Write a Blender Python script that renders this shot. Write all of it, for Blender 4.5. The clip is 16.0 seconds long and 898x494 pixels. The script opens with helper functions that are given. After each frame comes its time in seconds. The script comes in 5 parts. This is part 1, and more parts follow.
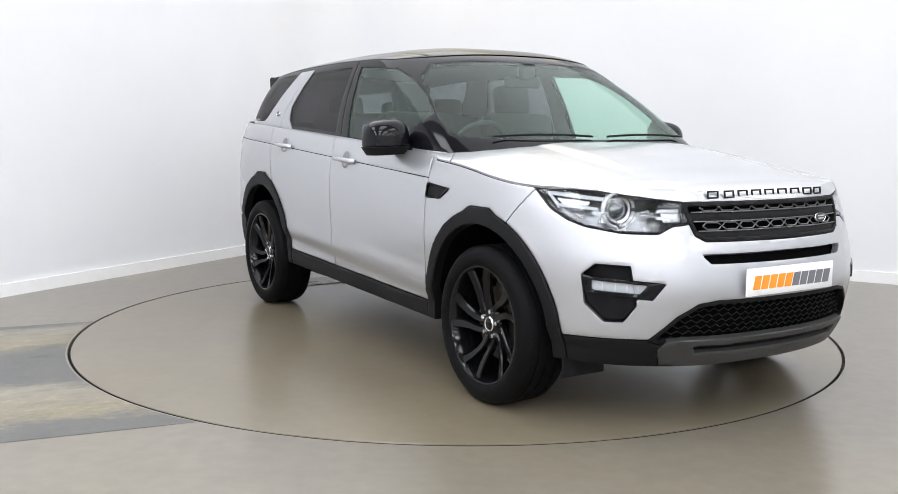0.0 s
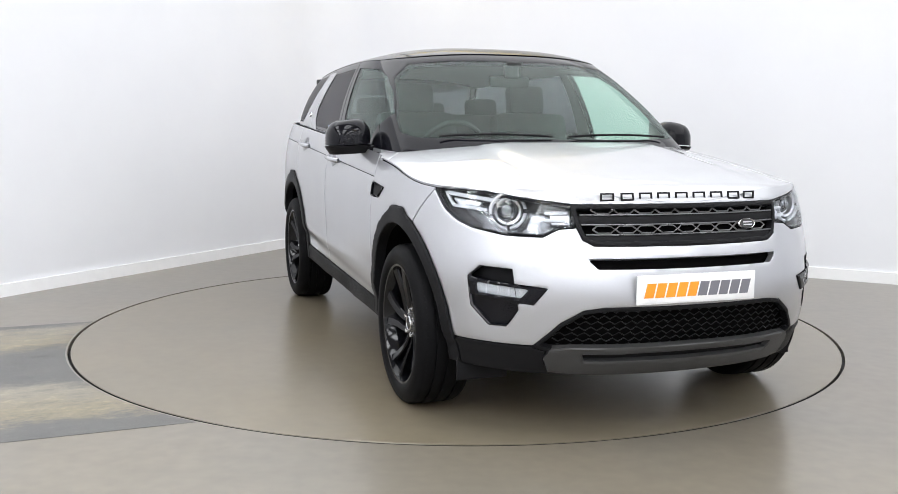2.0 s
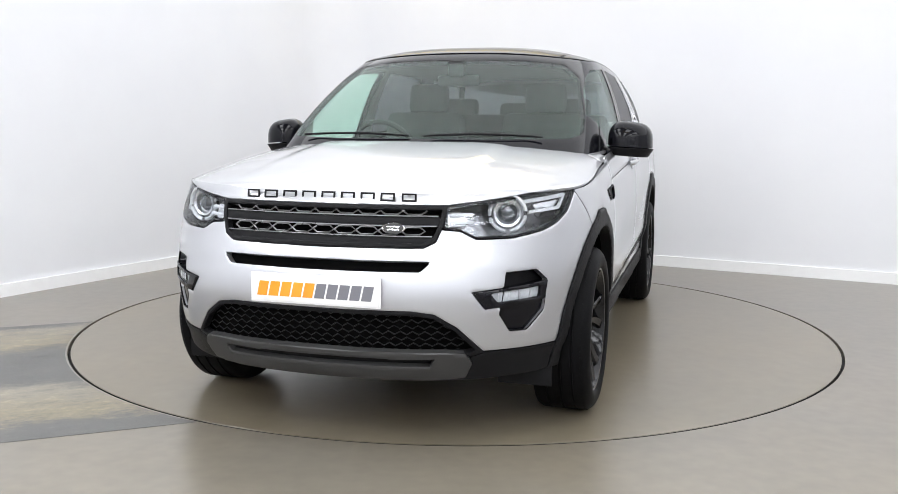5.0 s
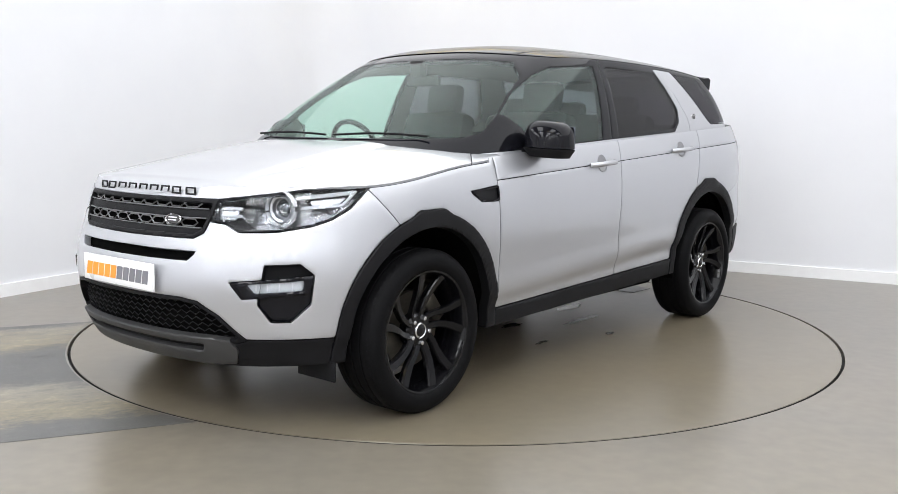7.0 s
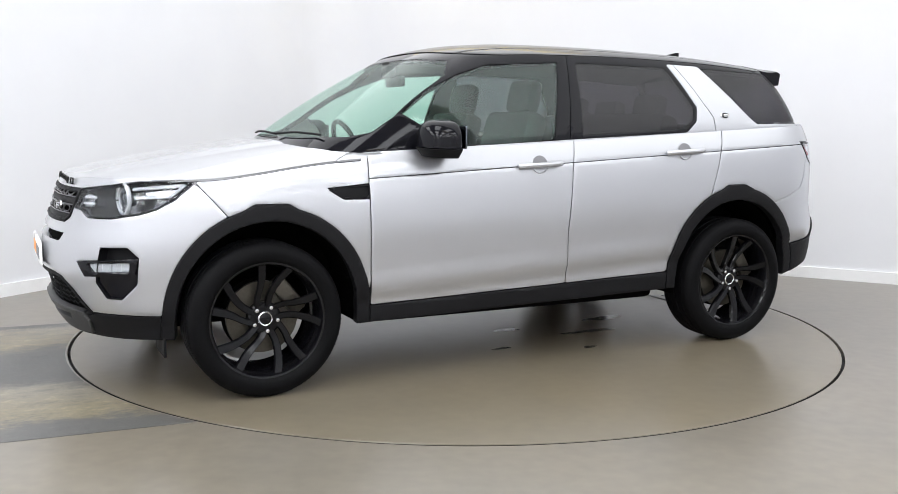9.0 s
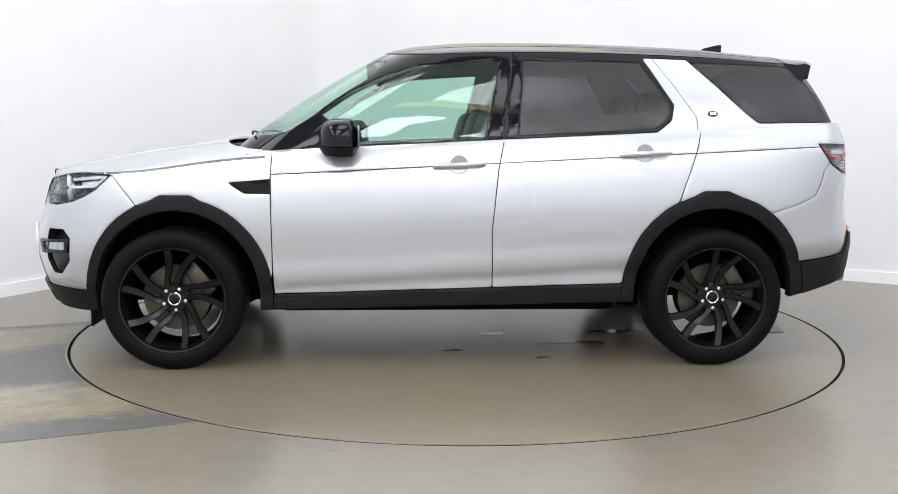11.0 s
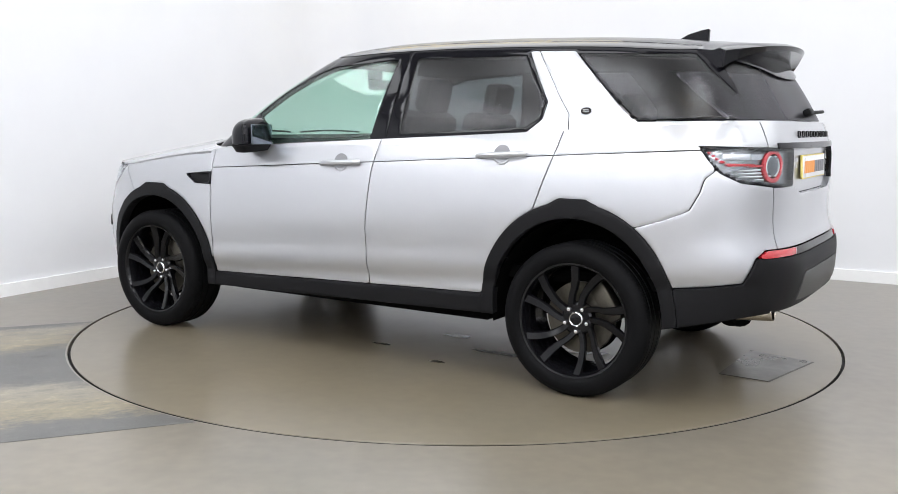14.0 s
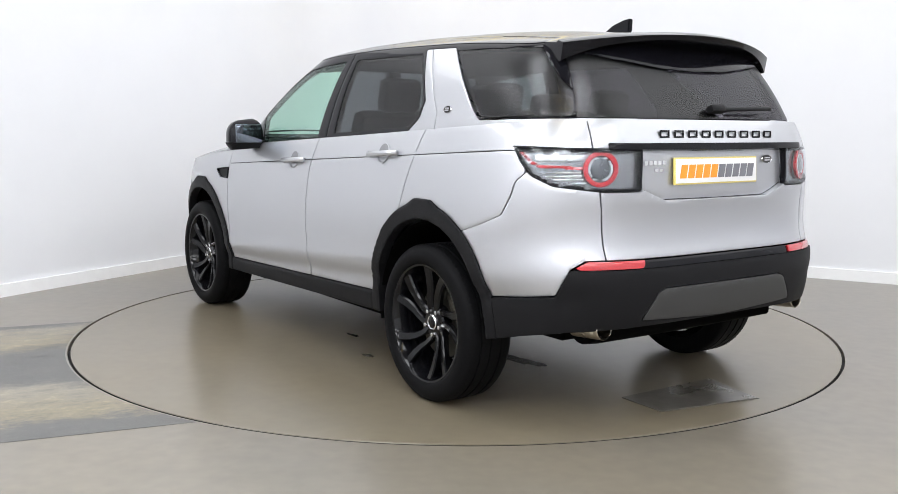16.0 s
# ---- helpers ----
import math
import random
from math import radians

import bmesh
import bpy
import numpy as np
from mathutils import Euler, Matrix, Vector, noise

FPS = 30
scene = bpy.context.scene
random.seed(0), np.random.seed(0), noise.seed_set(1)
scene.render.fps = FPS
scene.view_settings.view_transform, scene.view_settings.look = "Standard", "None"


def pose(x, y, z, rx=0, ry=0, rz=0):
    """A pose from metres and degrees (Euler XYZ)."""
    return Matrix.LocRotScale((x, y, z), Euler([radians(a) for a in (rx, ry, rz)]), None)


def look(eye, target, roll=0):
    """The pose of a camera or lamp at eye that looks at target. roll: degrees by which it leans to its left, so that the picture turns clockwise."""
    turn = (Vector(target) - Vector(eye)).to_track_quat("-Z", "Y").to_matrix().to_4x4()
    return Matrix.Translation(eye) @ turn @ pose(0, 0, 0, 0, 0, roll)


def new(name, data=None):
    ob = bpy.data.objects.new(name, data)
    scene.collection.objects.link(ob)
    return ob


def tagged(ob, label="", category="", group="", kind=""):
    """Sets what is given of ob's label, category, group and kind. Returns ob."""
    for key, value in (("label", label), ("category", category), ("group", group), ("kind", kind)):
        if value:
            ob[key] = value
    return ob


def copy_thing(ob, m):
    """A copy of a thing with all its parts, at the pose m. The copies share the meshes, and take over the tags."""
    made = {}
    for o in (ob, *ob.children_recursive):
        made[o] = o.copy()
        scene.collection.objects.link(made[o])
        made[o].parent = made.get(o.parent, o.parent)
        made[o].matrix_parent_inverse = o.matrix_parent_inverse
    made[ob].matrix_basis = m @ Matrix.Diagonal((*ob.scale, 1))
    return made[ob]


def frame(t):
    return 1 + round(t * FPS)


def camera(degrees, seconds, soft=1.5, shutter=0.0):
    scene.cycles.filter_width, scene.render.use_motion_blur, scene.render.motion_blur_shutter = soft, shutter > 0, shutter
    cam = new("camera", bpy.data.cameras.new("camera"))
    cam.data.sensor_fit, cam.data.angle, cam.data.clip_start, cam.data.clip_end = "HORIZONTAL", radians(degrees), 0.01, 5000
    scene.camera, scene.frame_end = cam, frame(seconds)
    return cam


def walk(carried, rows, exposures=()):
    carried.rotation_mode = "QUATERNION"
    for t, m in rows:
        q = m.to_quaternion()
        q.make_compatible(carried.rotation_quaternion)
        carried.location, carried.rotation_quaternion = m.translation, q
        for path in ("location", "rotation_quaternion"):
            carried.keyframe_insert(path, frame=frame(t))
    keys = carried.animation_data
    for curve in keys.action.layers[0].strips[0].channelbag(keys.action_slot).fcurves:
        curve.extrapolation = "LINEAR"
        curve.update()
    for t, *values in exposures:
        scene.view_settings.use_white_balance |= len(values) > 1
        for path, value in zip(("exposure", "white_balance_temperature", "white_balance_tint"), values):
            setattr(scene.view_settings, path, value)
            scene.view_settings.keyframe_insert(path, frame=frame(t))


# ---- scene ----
cam = camera(51.45, 16.0, soft=0.8)
EYE = Vector((0.0, -5.6955, 1.2217))
YAW, PITCH, ROLL = radians(-0.434), radians(-7.411), 0.455
AIM = EYE + Vector((math.sin(YAW) * math.cos(PITCH), math.cos(YAW) * math.cos(PITCH), math.sin(PITCH)))
walk(cam, [(0.0, look(EYE, AIM, ROLL)), (16.0, look(EYE, AIM, ROLL))], exposures=[(0.0, 0.0), (16.0, 0.0)])

# turntable headings in degrees, by seconds
HEADINGS = [(0.0, -58.18), (0.5, -58.95), (1.0, -61.14), (1.5, -64.86), (2.0, -70.53), (2.5, -76.31), (3.0, -82.39),
            (3.5, -88.13), (4.0, -94.28), (4.5, -99.97), (5.0, -106.1), (5.5, -111.9), (6.0, -117.7), (6.5, -123.6),
            (7.0, -129.4), (7.5, -135.32), (8.0, -141.33), (8.5, -147.01), (9.0, -153.04), (9.5, -158.7), (10.0, -164.4),
            (10.5, -170.2), (11.0, -176.0), (11.5, -181.79), (12.0, -187.72), (12.5, -193.4), (13.0, -199.54),
            (13.5, -205.23), (14.0, -211.26), (14.5, -216.91), (15.0, -222.93), (15.5, -228.55), (16.0, -234.6)]
CAR_SHIFT = Vector((0.109, 0.141, 0.0))   # car's middle from the turntable's axis
DISC_R = 2.223

# ---------------------------------------------------------------- world and light
world = bpy.data.worlds.new("world")
scene.world = world
world.use_nodes = True
world.node_tree.nodes["Background"].inputs[0].default_value = (0.9, 0.95, 1.0, 1)
world.node_tree.nodes["Background"].inputs[1].default_value = 0.25

# ---------------------------------------------------------------- materials
def material(name):
    m = bpy.data.materials.new(name)
    m.use_nodes = True
    nt = m.node_tree
    return m, nt, nt.nodes["Principled BSDF"]

def node(nt, kind, **sets):
    n = nt.nodes.new(kind)
    for k, v in sets.items():
        n.inputs[k.replace("_", " ")].default_value = v
    return n

def texture_noise(nt, scale, detail=4.0, rough=0.55, stretch=None):
    co = nt.nodes.new("ShaderNodeTexCoord")
    n = node(nt, "ShaderNodeTexNoise", Scale=scale, Detail=detail, Roughness=rough)
    if stretch:
        mp = nt.nodes.new("ShaderNodeMapping")
        mp.inputs["Scale"].default_value = stretch
        nt.links.new(co.outputs["Object"], mp.inputs[0])
        nt.links.new(mp.outputs[0], n.inputs[0])
    else:
        nt.links.new(co.outputs["Object"], n.inputs[0])
    return n.outputs[0]

def ramp(nt, fac, stops):
    r = nt.nodes.new("ShaderNodeValToRGB")
    e = r.color_ramp.elements
    while len(e) < len(stops):
        e.new(0.5)
    for el, (p, c) in zip(e, stops):
        el.position, el.color = p, (*c, 1) if len(c) == 3 else c
    nt.links.new(fac, r.inputs[0])
    return r.outputs[0]

def grey(v):
    return (v, v, v)

def simple(name, col, rough, metal=0.0, coat=0.0, scale=60.0, vary=0.12, bump=0.0, wear=0.08, coat_rough=0.04, spec=0.5):
    m, nt, b = material(name)
    n = texture_noise(nt, scale)
    lo, hi = tuple(c * (1 - vary) for c in col), tuple(min(1, c * (1 + vary)) for c in col)
    nt.links.new(ramp(nt, n, [(0.15, lo), (0.85, hi)]), b.inputs["Base Color"])
    n2 = texture_noise(nt, 3.0, 3.0)
    nt.links.new(ramp(nt, n2, [(0.0, grey(max(0.02, rough - wear * 1.6))), (1.0, grey(min(1, rough + wear * 1.6)))]), b.inputs["Roughness"])
    b.inputs["Metallic"].default_value = metal
    b.inputs["Coat Weight"].default_value = coat
    b.inputs["Specular IOR Level"].default_value = spec
    b.inputs["Coat Roughness"].default_value = coat_rough
    if bump:
        bp = node(nt, "ShaderNodeBump", Strength=bump, Distance=0.002)
        nt.links.new(n, bp.inputs["Height"])
        nt.links.new(bp.outputs[0], b.inputs["Normal"])
    return m

PAINT = simple("silver_paint", (0.465, 0.472, 0.495), 0.34, metal=0.78, coat=1.0, scale=900, vary=0.10, wear=0.03)
BLACK = simple("gloss_black", (0.005, 0.005, 0.007), 0.09, coat=0.05, scale=300, vary=0.1, wear=0.02, spec=0.18)
PLASTIC = simple("black_plastic", (0.008, 0.008, 0.009), 0.5, scale=700, vary=0.25, bump=0.25, spec=0.12)
GREYPLASTIC = simple("grey_skid_plastic", (0.040, 0.040, 0.040), 0.45, metal=0.2, scale=500, vary=0.12, bump=0.1)
TYRE = simple("tyre_rubber", (0.005, 0.005, 0.0055), 0.5, scale=120, vary=0.3, bump=0.3, spec=0.05)
RIM = simple("black_alloy", (0.004, 0.004, 0.005), 0.16, coat=0.0, scale=200, vary=0.15, spec=0.22, wear=0.03)
BARREL = simple("black_barrel_lacquer", (0.004, 0.004, 0.005), 0.12, coat=0.0, scale=200, vary=0.15, spec=0.3, wear=0.03)
GRILLEGREY = simple("grey_lacquered_grille", (0.20, 0.20, 0.205), 0.28, metal=0.7, scale=300, vary=0.1)
# mirror tint darkened to stand for the dark surroundings it reflects
MIRRORGLASS = simple("dark_reflection_mirror_glass", (0.16, 0.18, 0.21), 0.03, metal=1.0, scale=40, vary=0.04, wear=0.01)
CHROME = simple("chrome", (0.75, 0.75, 0.76), 0.12, metal=1.0, vary=0.05)
DARK = simple("underside_black", (0.003, 0.003, 0.003), 0.9, scale=30, vary=0.4, spec=0.03)
SEAT = simple("dark_leather", (0.014, 0.014, 0.015), 0.5, scale=90, vary=0.25, bump=0.3)
TRIMGREY = simple("pale_pillar_trim", (0.42, 0.41, 0.39), 0.7, scale=90, vary=0.1)
PLATE = simple("plate_white", (0.80, 0.80, 0.80), 0.3, scale=20, vary=0.03)
PLATEY = simple("plate_yellow_edge", (0.75, 0.62, 0.18), 0.35, scale=20, vary=0.03)
ORANGE = simple("orange_print", (0.85, 0.30, 0.02), 0.4, scale=20, vary=0.08)
GREYPRINT = simple("grey_print", (0.16, 0.16, 0.18), 0.4, scale=20, vary=0.08)
RED = simple("red_lens", (0.45, 0.012, 0.02), 0.15, coat=1.0, scale=150, vary=0.2)
DISCMETAL = simple("brake_disc_steel", (0.075, 0.068, 0.055), 0.45, metal=0.8, scale=80, vary=0.2)
CUPSHADE = simple("cup_shade_grey", (0.20, 0.20, 0.21), 0.5, metal=0.3, scale=80, vary=0.1)
EXH = simple("steel_exhaust", (0.50, 0.46, 0.40), 0.25, metal=1.0, scale=60, vary=0.2)
LAMPGREY = simple("lamp_housing", (0.30, 0.30, 0.31), 0.25, metal=0.8, scale=80, vary=0.2)
SILVER = simple("reflector_silver", (0.60, 0.60, 0.62), 0.30, metal=1.0, scale=80, vary=0.1)
WHITELENS = simple("white_light_guide", (0.50, 0.51, 0.53), 0.25, coat=0.6, scale=80, vary=0.05)

def glass(name, tint, gloss=0.45, base=0.02, haze=0.02, rough=0.0):
    """Clear pane: tinted see-through, mirror gloss by angle, and a pale diffuse haze imitating reflected light."""
    m = bpy.data.materials.new(name)
    m.use_nodes = True
    nt = m.node_tree
    nt.nodes.clear()
    out = nt.nodes.new("ShaderNodeOutputMaterial")
    tr = node(nt, "ShaderNodeBsdfTransparent", Color=(*tint, 1))
    df = node(nt, "ShaderNodeBsdfDiffuse", Color=(0.75, 0.78, 0.78, 1))
    gl = node(nt, "ShaderNodeBsdfGlossy", Color=(1, 1, 1, 1), Roughness=rough)
    lw = node(nt, "ShaderNodeLayerWeight", Blend=0.5)
    pw, ma = nt.nodes.new("ShaderNodeMath"), nt.nodes.new("ShaderNodeMath")
    pw.operation, ma.operation = "POWER", "MULTIPLY_ADD"
    pw.inputs[1].default_value, ma.inputs[1].default_value, ma.inputs[2].default_value = 4.5, gloss, base
    nt.links.new(lw.outputs["Facing"], pw.inputs[0])
    nt.links.new(pw.outputs[0], ma.inputs[0])
    m0, m1 = nt.nodes.new("ShaderNodeMixShader"), nt.nodes.new("ShaderNodeMixShader")
    n = texture_noise(nt, 4.0, 4)
    nt.links.new(ramp(nt, n, [(0.0, grey(haze * 0.5)), (1.0, grey(haze * 1.5))]), m0.inputs[0])
    nt.links.new(tr.outputs[0], m0.inputs[1])
    nt.links.new(df.outputs[0], m0.inputs[2])
    nt.links.new(ma.outputs[0], m1.inputs[0])
    nt.links.new(m0.outputs[0], m1.inputs[1])
    nt.links.new(gl.outputs[0], m1.inputs[2])
    nt.links.new(m1.outputs[0], out.inputs[0])
    return m

GLASS = glass("clear_green_glass", (0.80, 0.92, 0.87), 0.35, 0.030, 0.006)
SCREEN_GLASS = glass("windscreen_glass", (0.84, 0.93, 0.89), 0.28, 0.014, 0.014)
TINT = glass("privacy_glass", (0.38, 0.37, 0.40), 0.28, 0.036, 0.004, 0.28)
CLEAR = glass("lamp_glass", (0.96, 0.97, 0.98), 0.30, 0.012, 0.004)

def emitter(name, col, strength):
    m = bpy.data.materials.new(name)
    m.use_nodes = True
    nt = m.node_tree
    nt.nodes.clear()
    e = node(nt, "ShaderNodeEmission", Color=(*col, 1), Strength=strength)
    o = nt.nodes.new("ShaderNodeOutputMaterial")
    nt.links.new(e.outputs[0], o.inputs[0])
    return m

LIGHT_WHITE = emitter("cool_light_diffuser", (0.955, 0.970, 1.0), 2.25)
LIGHT_MIDDLE = emitter("softbox_diffuser", (0.940, 0.965, 1.0), 7.6)
LIGHT_FRONT = emitter("bright_light_diffuser", (0.945, 0.965, 1.0), 12.4)
LIGHT_WARM = emitter("warm_light_diffuser", (1.0, 0.80, 0.36), 3.2)

HEADLINER = simple("pale_headliner", (0.45, 0.44, 0.42), 0.85, scale=200, vary=0.06, bump=0.1)
SEAM = simple("gap_shade_and_mirror_black", (0.010, 0.010, 0.010), 0.7, scale=100, vary=0.2)

def worn_hatch():
    m, nt, b = material("worn_hatch_paint")
    co = nt.nodes.new("ShaderNodeTexCoord")
    sp = nt.nodes.new("ShaderNodeSeparateXYZ")
    nt.links.new(co.outputs["Object"], sp.inputs[0])
    wob = texture_noise(nt, 4.5, 12, 0.84, (0.55, 1.2, 1.0))
    ad = nt.nodes.new("ShaderNodeMath")
    ad.operation = "MULTIPLY_ADD"
    ad.inputs[1].default_value = 0.95
    nt.links.new(wob, ad.inputs[0])
    nt.links.new(sp.outputs[1], ad.inputs[2])
    mr = node(nt, "ShaderNodeMapRange")
    mr.inputs["From Min"].default_value, mr.inputs["From Max"].default_value = -1.43 + 0.475, 0.82 + 0.475
    nt.links.new(ad.outputs[0], mr.inputs[0])
    slate, tan, pale = (0.092, 0.090, 0.086), (0.205, 0.176, 0.118), (0.205, 0.185, 0.150)
    bands = ramp(nt, mr.outputs[0], [(0.0, slate), (0.10, slate), (0.15, tan), (0.33, pale), (0.39, slate), (0.69, slate), (0.75, tan), (0.94, pale), (0.975, slate)])
    fine = texture_noise(nt, 11.0, 12, 0.80, (0.6, 1.1, 1.0))
    mx = nt.nodes.new("ShaderNodeMix")
    mx.data_type, mx.blend_type = "RGBA", "OVERLAY"
    mx.inputs[0].default_value = 0.9
    nt.links.new(bands, mx.inputs[6])
    nt.links.new(ramp(nt, fine, [(0.38, grey(0.20)), (0.47, grey(0.45)), (0.54, grey(0.54)), (0.62, grey(0.82))]), mx.inputs[7])
    nt.links.new(mx.outputs[2], b.inputs["Base Color"])
    nt.links.new(ramp(nt, fine, [(0.3, grey(0.25)), (0.7, grey(0.5))]), b.inputs["Roughness"])
    bp = node(nt, "ShaderNodeBump", Strength=0.25, Distance=0.004)
    nt.links.new(fine, bp.inputs["Height"])
    nt.links.new(bp.outputs[0], b.inputs["Normal"])
    return m
HATCH = worn_hatch()

def wall_paint():
    m, nt, b = material("white_wall_paint")
    n = texture_noise(nt, 1.2, 4)
    nt.links.new(ramp(nt, n, [(0.3, (0.735, 0.74, 0.765)), (0.7, (0.765, 0.77, 0.79))]), b.inputs["Base Color"])
    b.inputs["Roughness"].default_value = 0.65
    f = texture_noise(nt, 180, 3)
    bp = node(nt, "ShaderNodeBump", Strength=0.08, Distance=0.002)
    nt.links.new(f, bp.inputs["Height"])
    nt.links.new(bp.outputs[0], b.inputs["Normal"])
    return m
WALL = wall_paint()
CEILING = simple("grey_ceiling_paint", (0.50, 0.50, 0.51), 0.8, scale=6, vary=0.06)
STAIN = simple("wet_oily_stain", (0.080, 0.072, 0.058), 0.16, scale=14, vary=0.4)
DARKPATCH = simple("rough_dark_patch", (0.085, 0.078, 0.066), 0.30, scale=18, vary=0.6, bump=0.15, spec=0.4)
ROOFBLACK = simple("roof_black", (0.004, 0.004, 0.005), 0.14, scale=300, vary=0.1, wear=0.02, spec=0.13)
SKIRT = simple("skirting_white", (0.84, 0.84, 0.84), 0.4, scale=15, vary=0.03)

def floor_paint(name, col, fine=0.10):
    m, nt, b = material(name)
    big = texture_noise(nt, 0.9, 2, 0.5)
    mid = texture_noise(nt, 4.5, 1, 0.5)
    small = texture_noise(nt, 14, 1, 0.5)
    cool = (col[0] * 0.96, col[1] * 0.98, col[2] * 1.02)
    warm = (col[0] * 1.10, col[1] * 1.06, col[2] * 0.99)
    layers = [ramp(nt, big, [(0.2, cool), (0.8, warm)]), ramp(nt, mid, [(0.15, grey(0.92)), (0.85, grey(1.06))]), ramp(nt, small, [(0.15, grey(1 - fine * 2)), (0.85, grey(1.05))])]
    out = layers[0]
    for lay in layers[1:]:
        mx = nt.nodes.new("ShaderNodeMix")
        mx.data_type, mx.blend_type = "RGBA", "MULTIPLY"
        mx.inputs[0].default_value = 1.0
        nt.links.new(out, mx.inputs[6])
        nt.links.new(lay, mx.inputs[7])
        out = mx.outputs[2]
    nt.links.new(out, b.inputs["Base Color"])
    b.inputs["Roughness"].default_value = 0.276
    b.inputs["Specular IOR Level"].default_value = 0.95
    return m
FLOOR = floor_paint("painted_concrete", (0.178, 0.158, 0.127))
DISC = floor_paint("turntable_paint", (0.168, 0.144, 0.103), 0.06)

# ---------------------------------------------------------------- mesh tools
def to_object(name, V, F, mat, parent=None, label="", angle=32):
    me = bpy.data.meshes.new(name)
    me.from_pydata(np.asarray(V).tolist(), [], [list(map(int, f)) for f in F])
    me.materials.append(mat)
    me.polygons.foreach_set("use_smooth", [True] * len(me.polygons))
    me.set_sharp_from_angle(angle=radians(angle))
    ob = new(name, me)
    ob.parent = parent
    if label:
        tagged(ob, label)
    return ob

def part(name, bm, mat, parent, label="", angle=32):
    bmesh.ops.recalc_face_normals(bm, faces=bm.faces)
    me = bpy.data.meshes.new(name)
    bm.to_mesh(me)
    bm.free()
    me.materials.append(mat)
    me.polygons.foreach_set("use_smooth", [True] * len(me.polygons))
    me.set_sharp_from_angle(angle=radians(angle))
    ob = new(name, me)
    ob.parent = parent
    if label:
        tagged(ob, label)
    return ob

def clip(S, g):
    """Keep the side of a triangle mesh where g(V) <= 0."""
    V, F = S
    if len(F) == 0:
        return S
    d = g(V)
    d = np.where(np.abs(d) < 2e-4, -1e-7, d)
    ins = d[F] <= 0
    n = ins.sum(1)
    out = [F[n == 3]]
    verts, N = [V], len(V)
    for odd in (1, 2):
        T, I = F[n == odd], ins[n == odd]
        if not len(T):
            continue
        k = np.argmax(I if odd == 1 else ~I, axis=1)
        r = np.arange(len(T))
        a, b, c = T[r, k], T[r, (k + 1) % 3], T[r, (k + 2) % 3]
        E = np.concatenate([np.sort(np.stack([a, b], 1), 1), np.sort(np.stack([a, c], 1), 1)])
        U, inv = np.unique(E, axis=0, return_inverse=True)
        inv = inv.ravel()
        t = d[U[:, 0]] / (d[U[:, 0]] - d[U[:, 1]])
        verts.append(V[U[:, 0]] + (V[U[:, 1]] - V[U[:, 0]]) * t[:, None])
        ab, ac = N + inv[:len(T)], N + inv[len(T):]
        N += len(U)
        if odd == 1:
            out.append(np.stack([a, ab, ac], 1))
        else:
            out += [np.stack([ab, b, c], 1), np.stack([ab, c, ac], 1)]
    V, F = np.concatenate(verts), np.concatenate(out)
    V, F = weld(V, F)
    return V, F

def weld(V, F):
    used = np.unique(F)
    K, first, inv = np.unique(np.round(V[used], 5), axis=0, return_index=True, return_inverse=True)
    m = np.zeros(len(V), int)
    m[used] = inv.ravel()
    F = m[F]
    F = F[(F[:, 0] != F[:, 1]) & (F[:, 1] != F[:, 2]) & (F[:, 2] != F[:, 0])]
    return V[used][first], F

def normals(V, F):
    n = np.cross(V[F[:, 1]] - V[F[:, 0]], V[F[:, 2]] - V[F[:, 0]])
    out = np.zeros_like(V)
    for i in range(3):
        np.add.at(out, F[:, i], n)
    return out / np.maximum(np.linalg.norm(out, axis=1, keepdims=True), 1e-12)

def rim_edges(F):
    E = np.concatenate([F[:, [0, 1]], F[:, [1, 2]], F[:, [2, 0]]])
    key = np.sort(E, 1)
    U, inv, cnt = np.unique(key, axis=0, return_inverse=True, return_counts=True)
    return E[cnt[inv.ravel()] == 1]

def shifted(S, d):
    V, F = S
    return V + normals(V, F) * d, F

def thick(S, t, out=0.0, roll=0.0015):
    """Give a sheet depth t inwards, lifted by out, with slightly rolled rims."""
    V, F = S
    n = normals(V, F)
    B = rim_edges(F)
    top, low = V + n * out, V + n * (out - t)
    rim = np.unique(B)
    top[rim] -= n[rim] * roll
    k = len(V)
    side = np.concatenate([np.stack([B[:, 1], B[:, 0], B[:, 0] + k], 1), np.stack([B[:, 1], B[:, 0] + k, B[:, 1] + k], 1)])
    return np.concatenate([top, low]), np.concatenate([F, F[:, ::-1] + k, side])

def split(S, f, gap=0.002):
    """Cut a sheet along the line f = 0 and leave a narrow gap there."""
    return join(clip(S, lambda V: f(V) + gap), clip(S, lambda V: gap - f(V)))

def join(*parts):
    V, F, k = [], [], 0
    for v, f in parts:
        V.append(v)
        F.append(f + k)
        k += len(v)
    return np.concatenate(V), np.concatenate(F)

def flip(S):
    return S[0] * np.array([1, -1, 1.0]), S[1][:, ::-1]

def grid(P):
    """Triangles of a grid of points P[i, j, 3]."""
    a, b = P.shape[:2]
    i = np.arange(a * b).reshape(a, b)
    p, q, r, s = i[:-1, :-1].ravel(), i[1:, :-1].ravel(), i[1:, 1:].ravel(), i[:-1, 1:].ravel()
    return P.reshape(-1, 3), np.concatenate([np.stack([p, q, r], 1), np.stack([p, r, s], 1)])

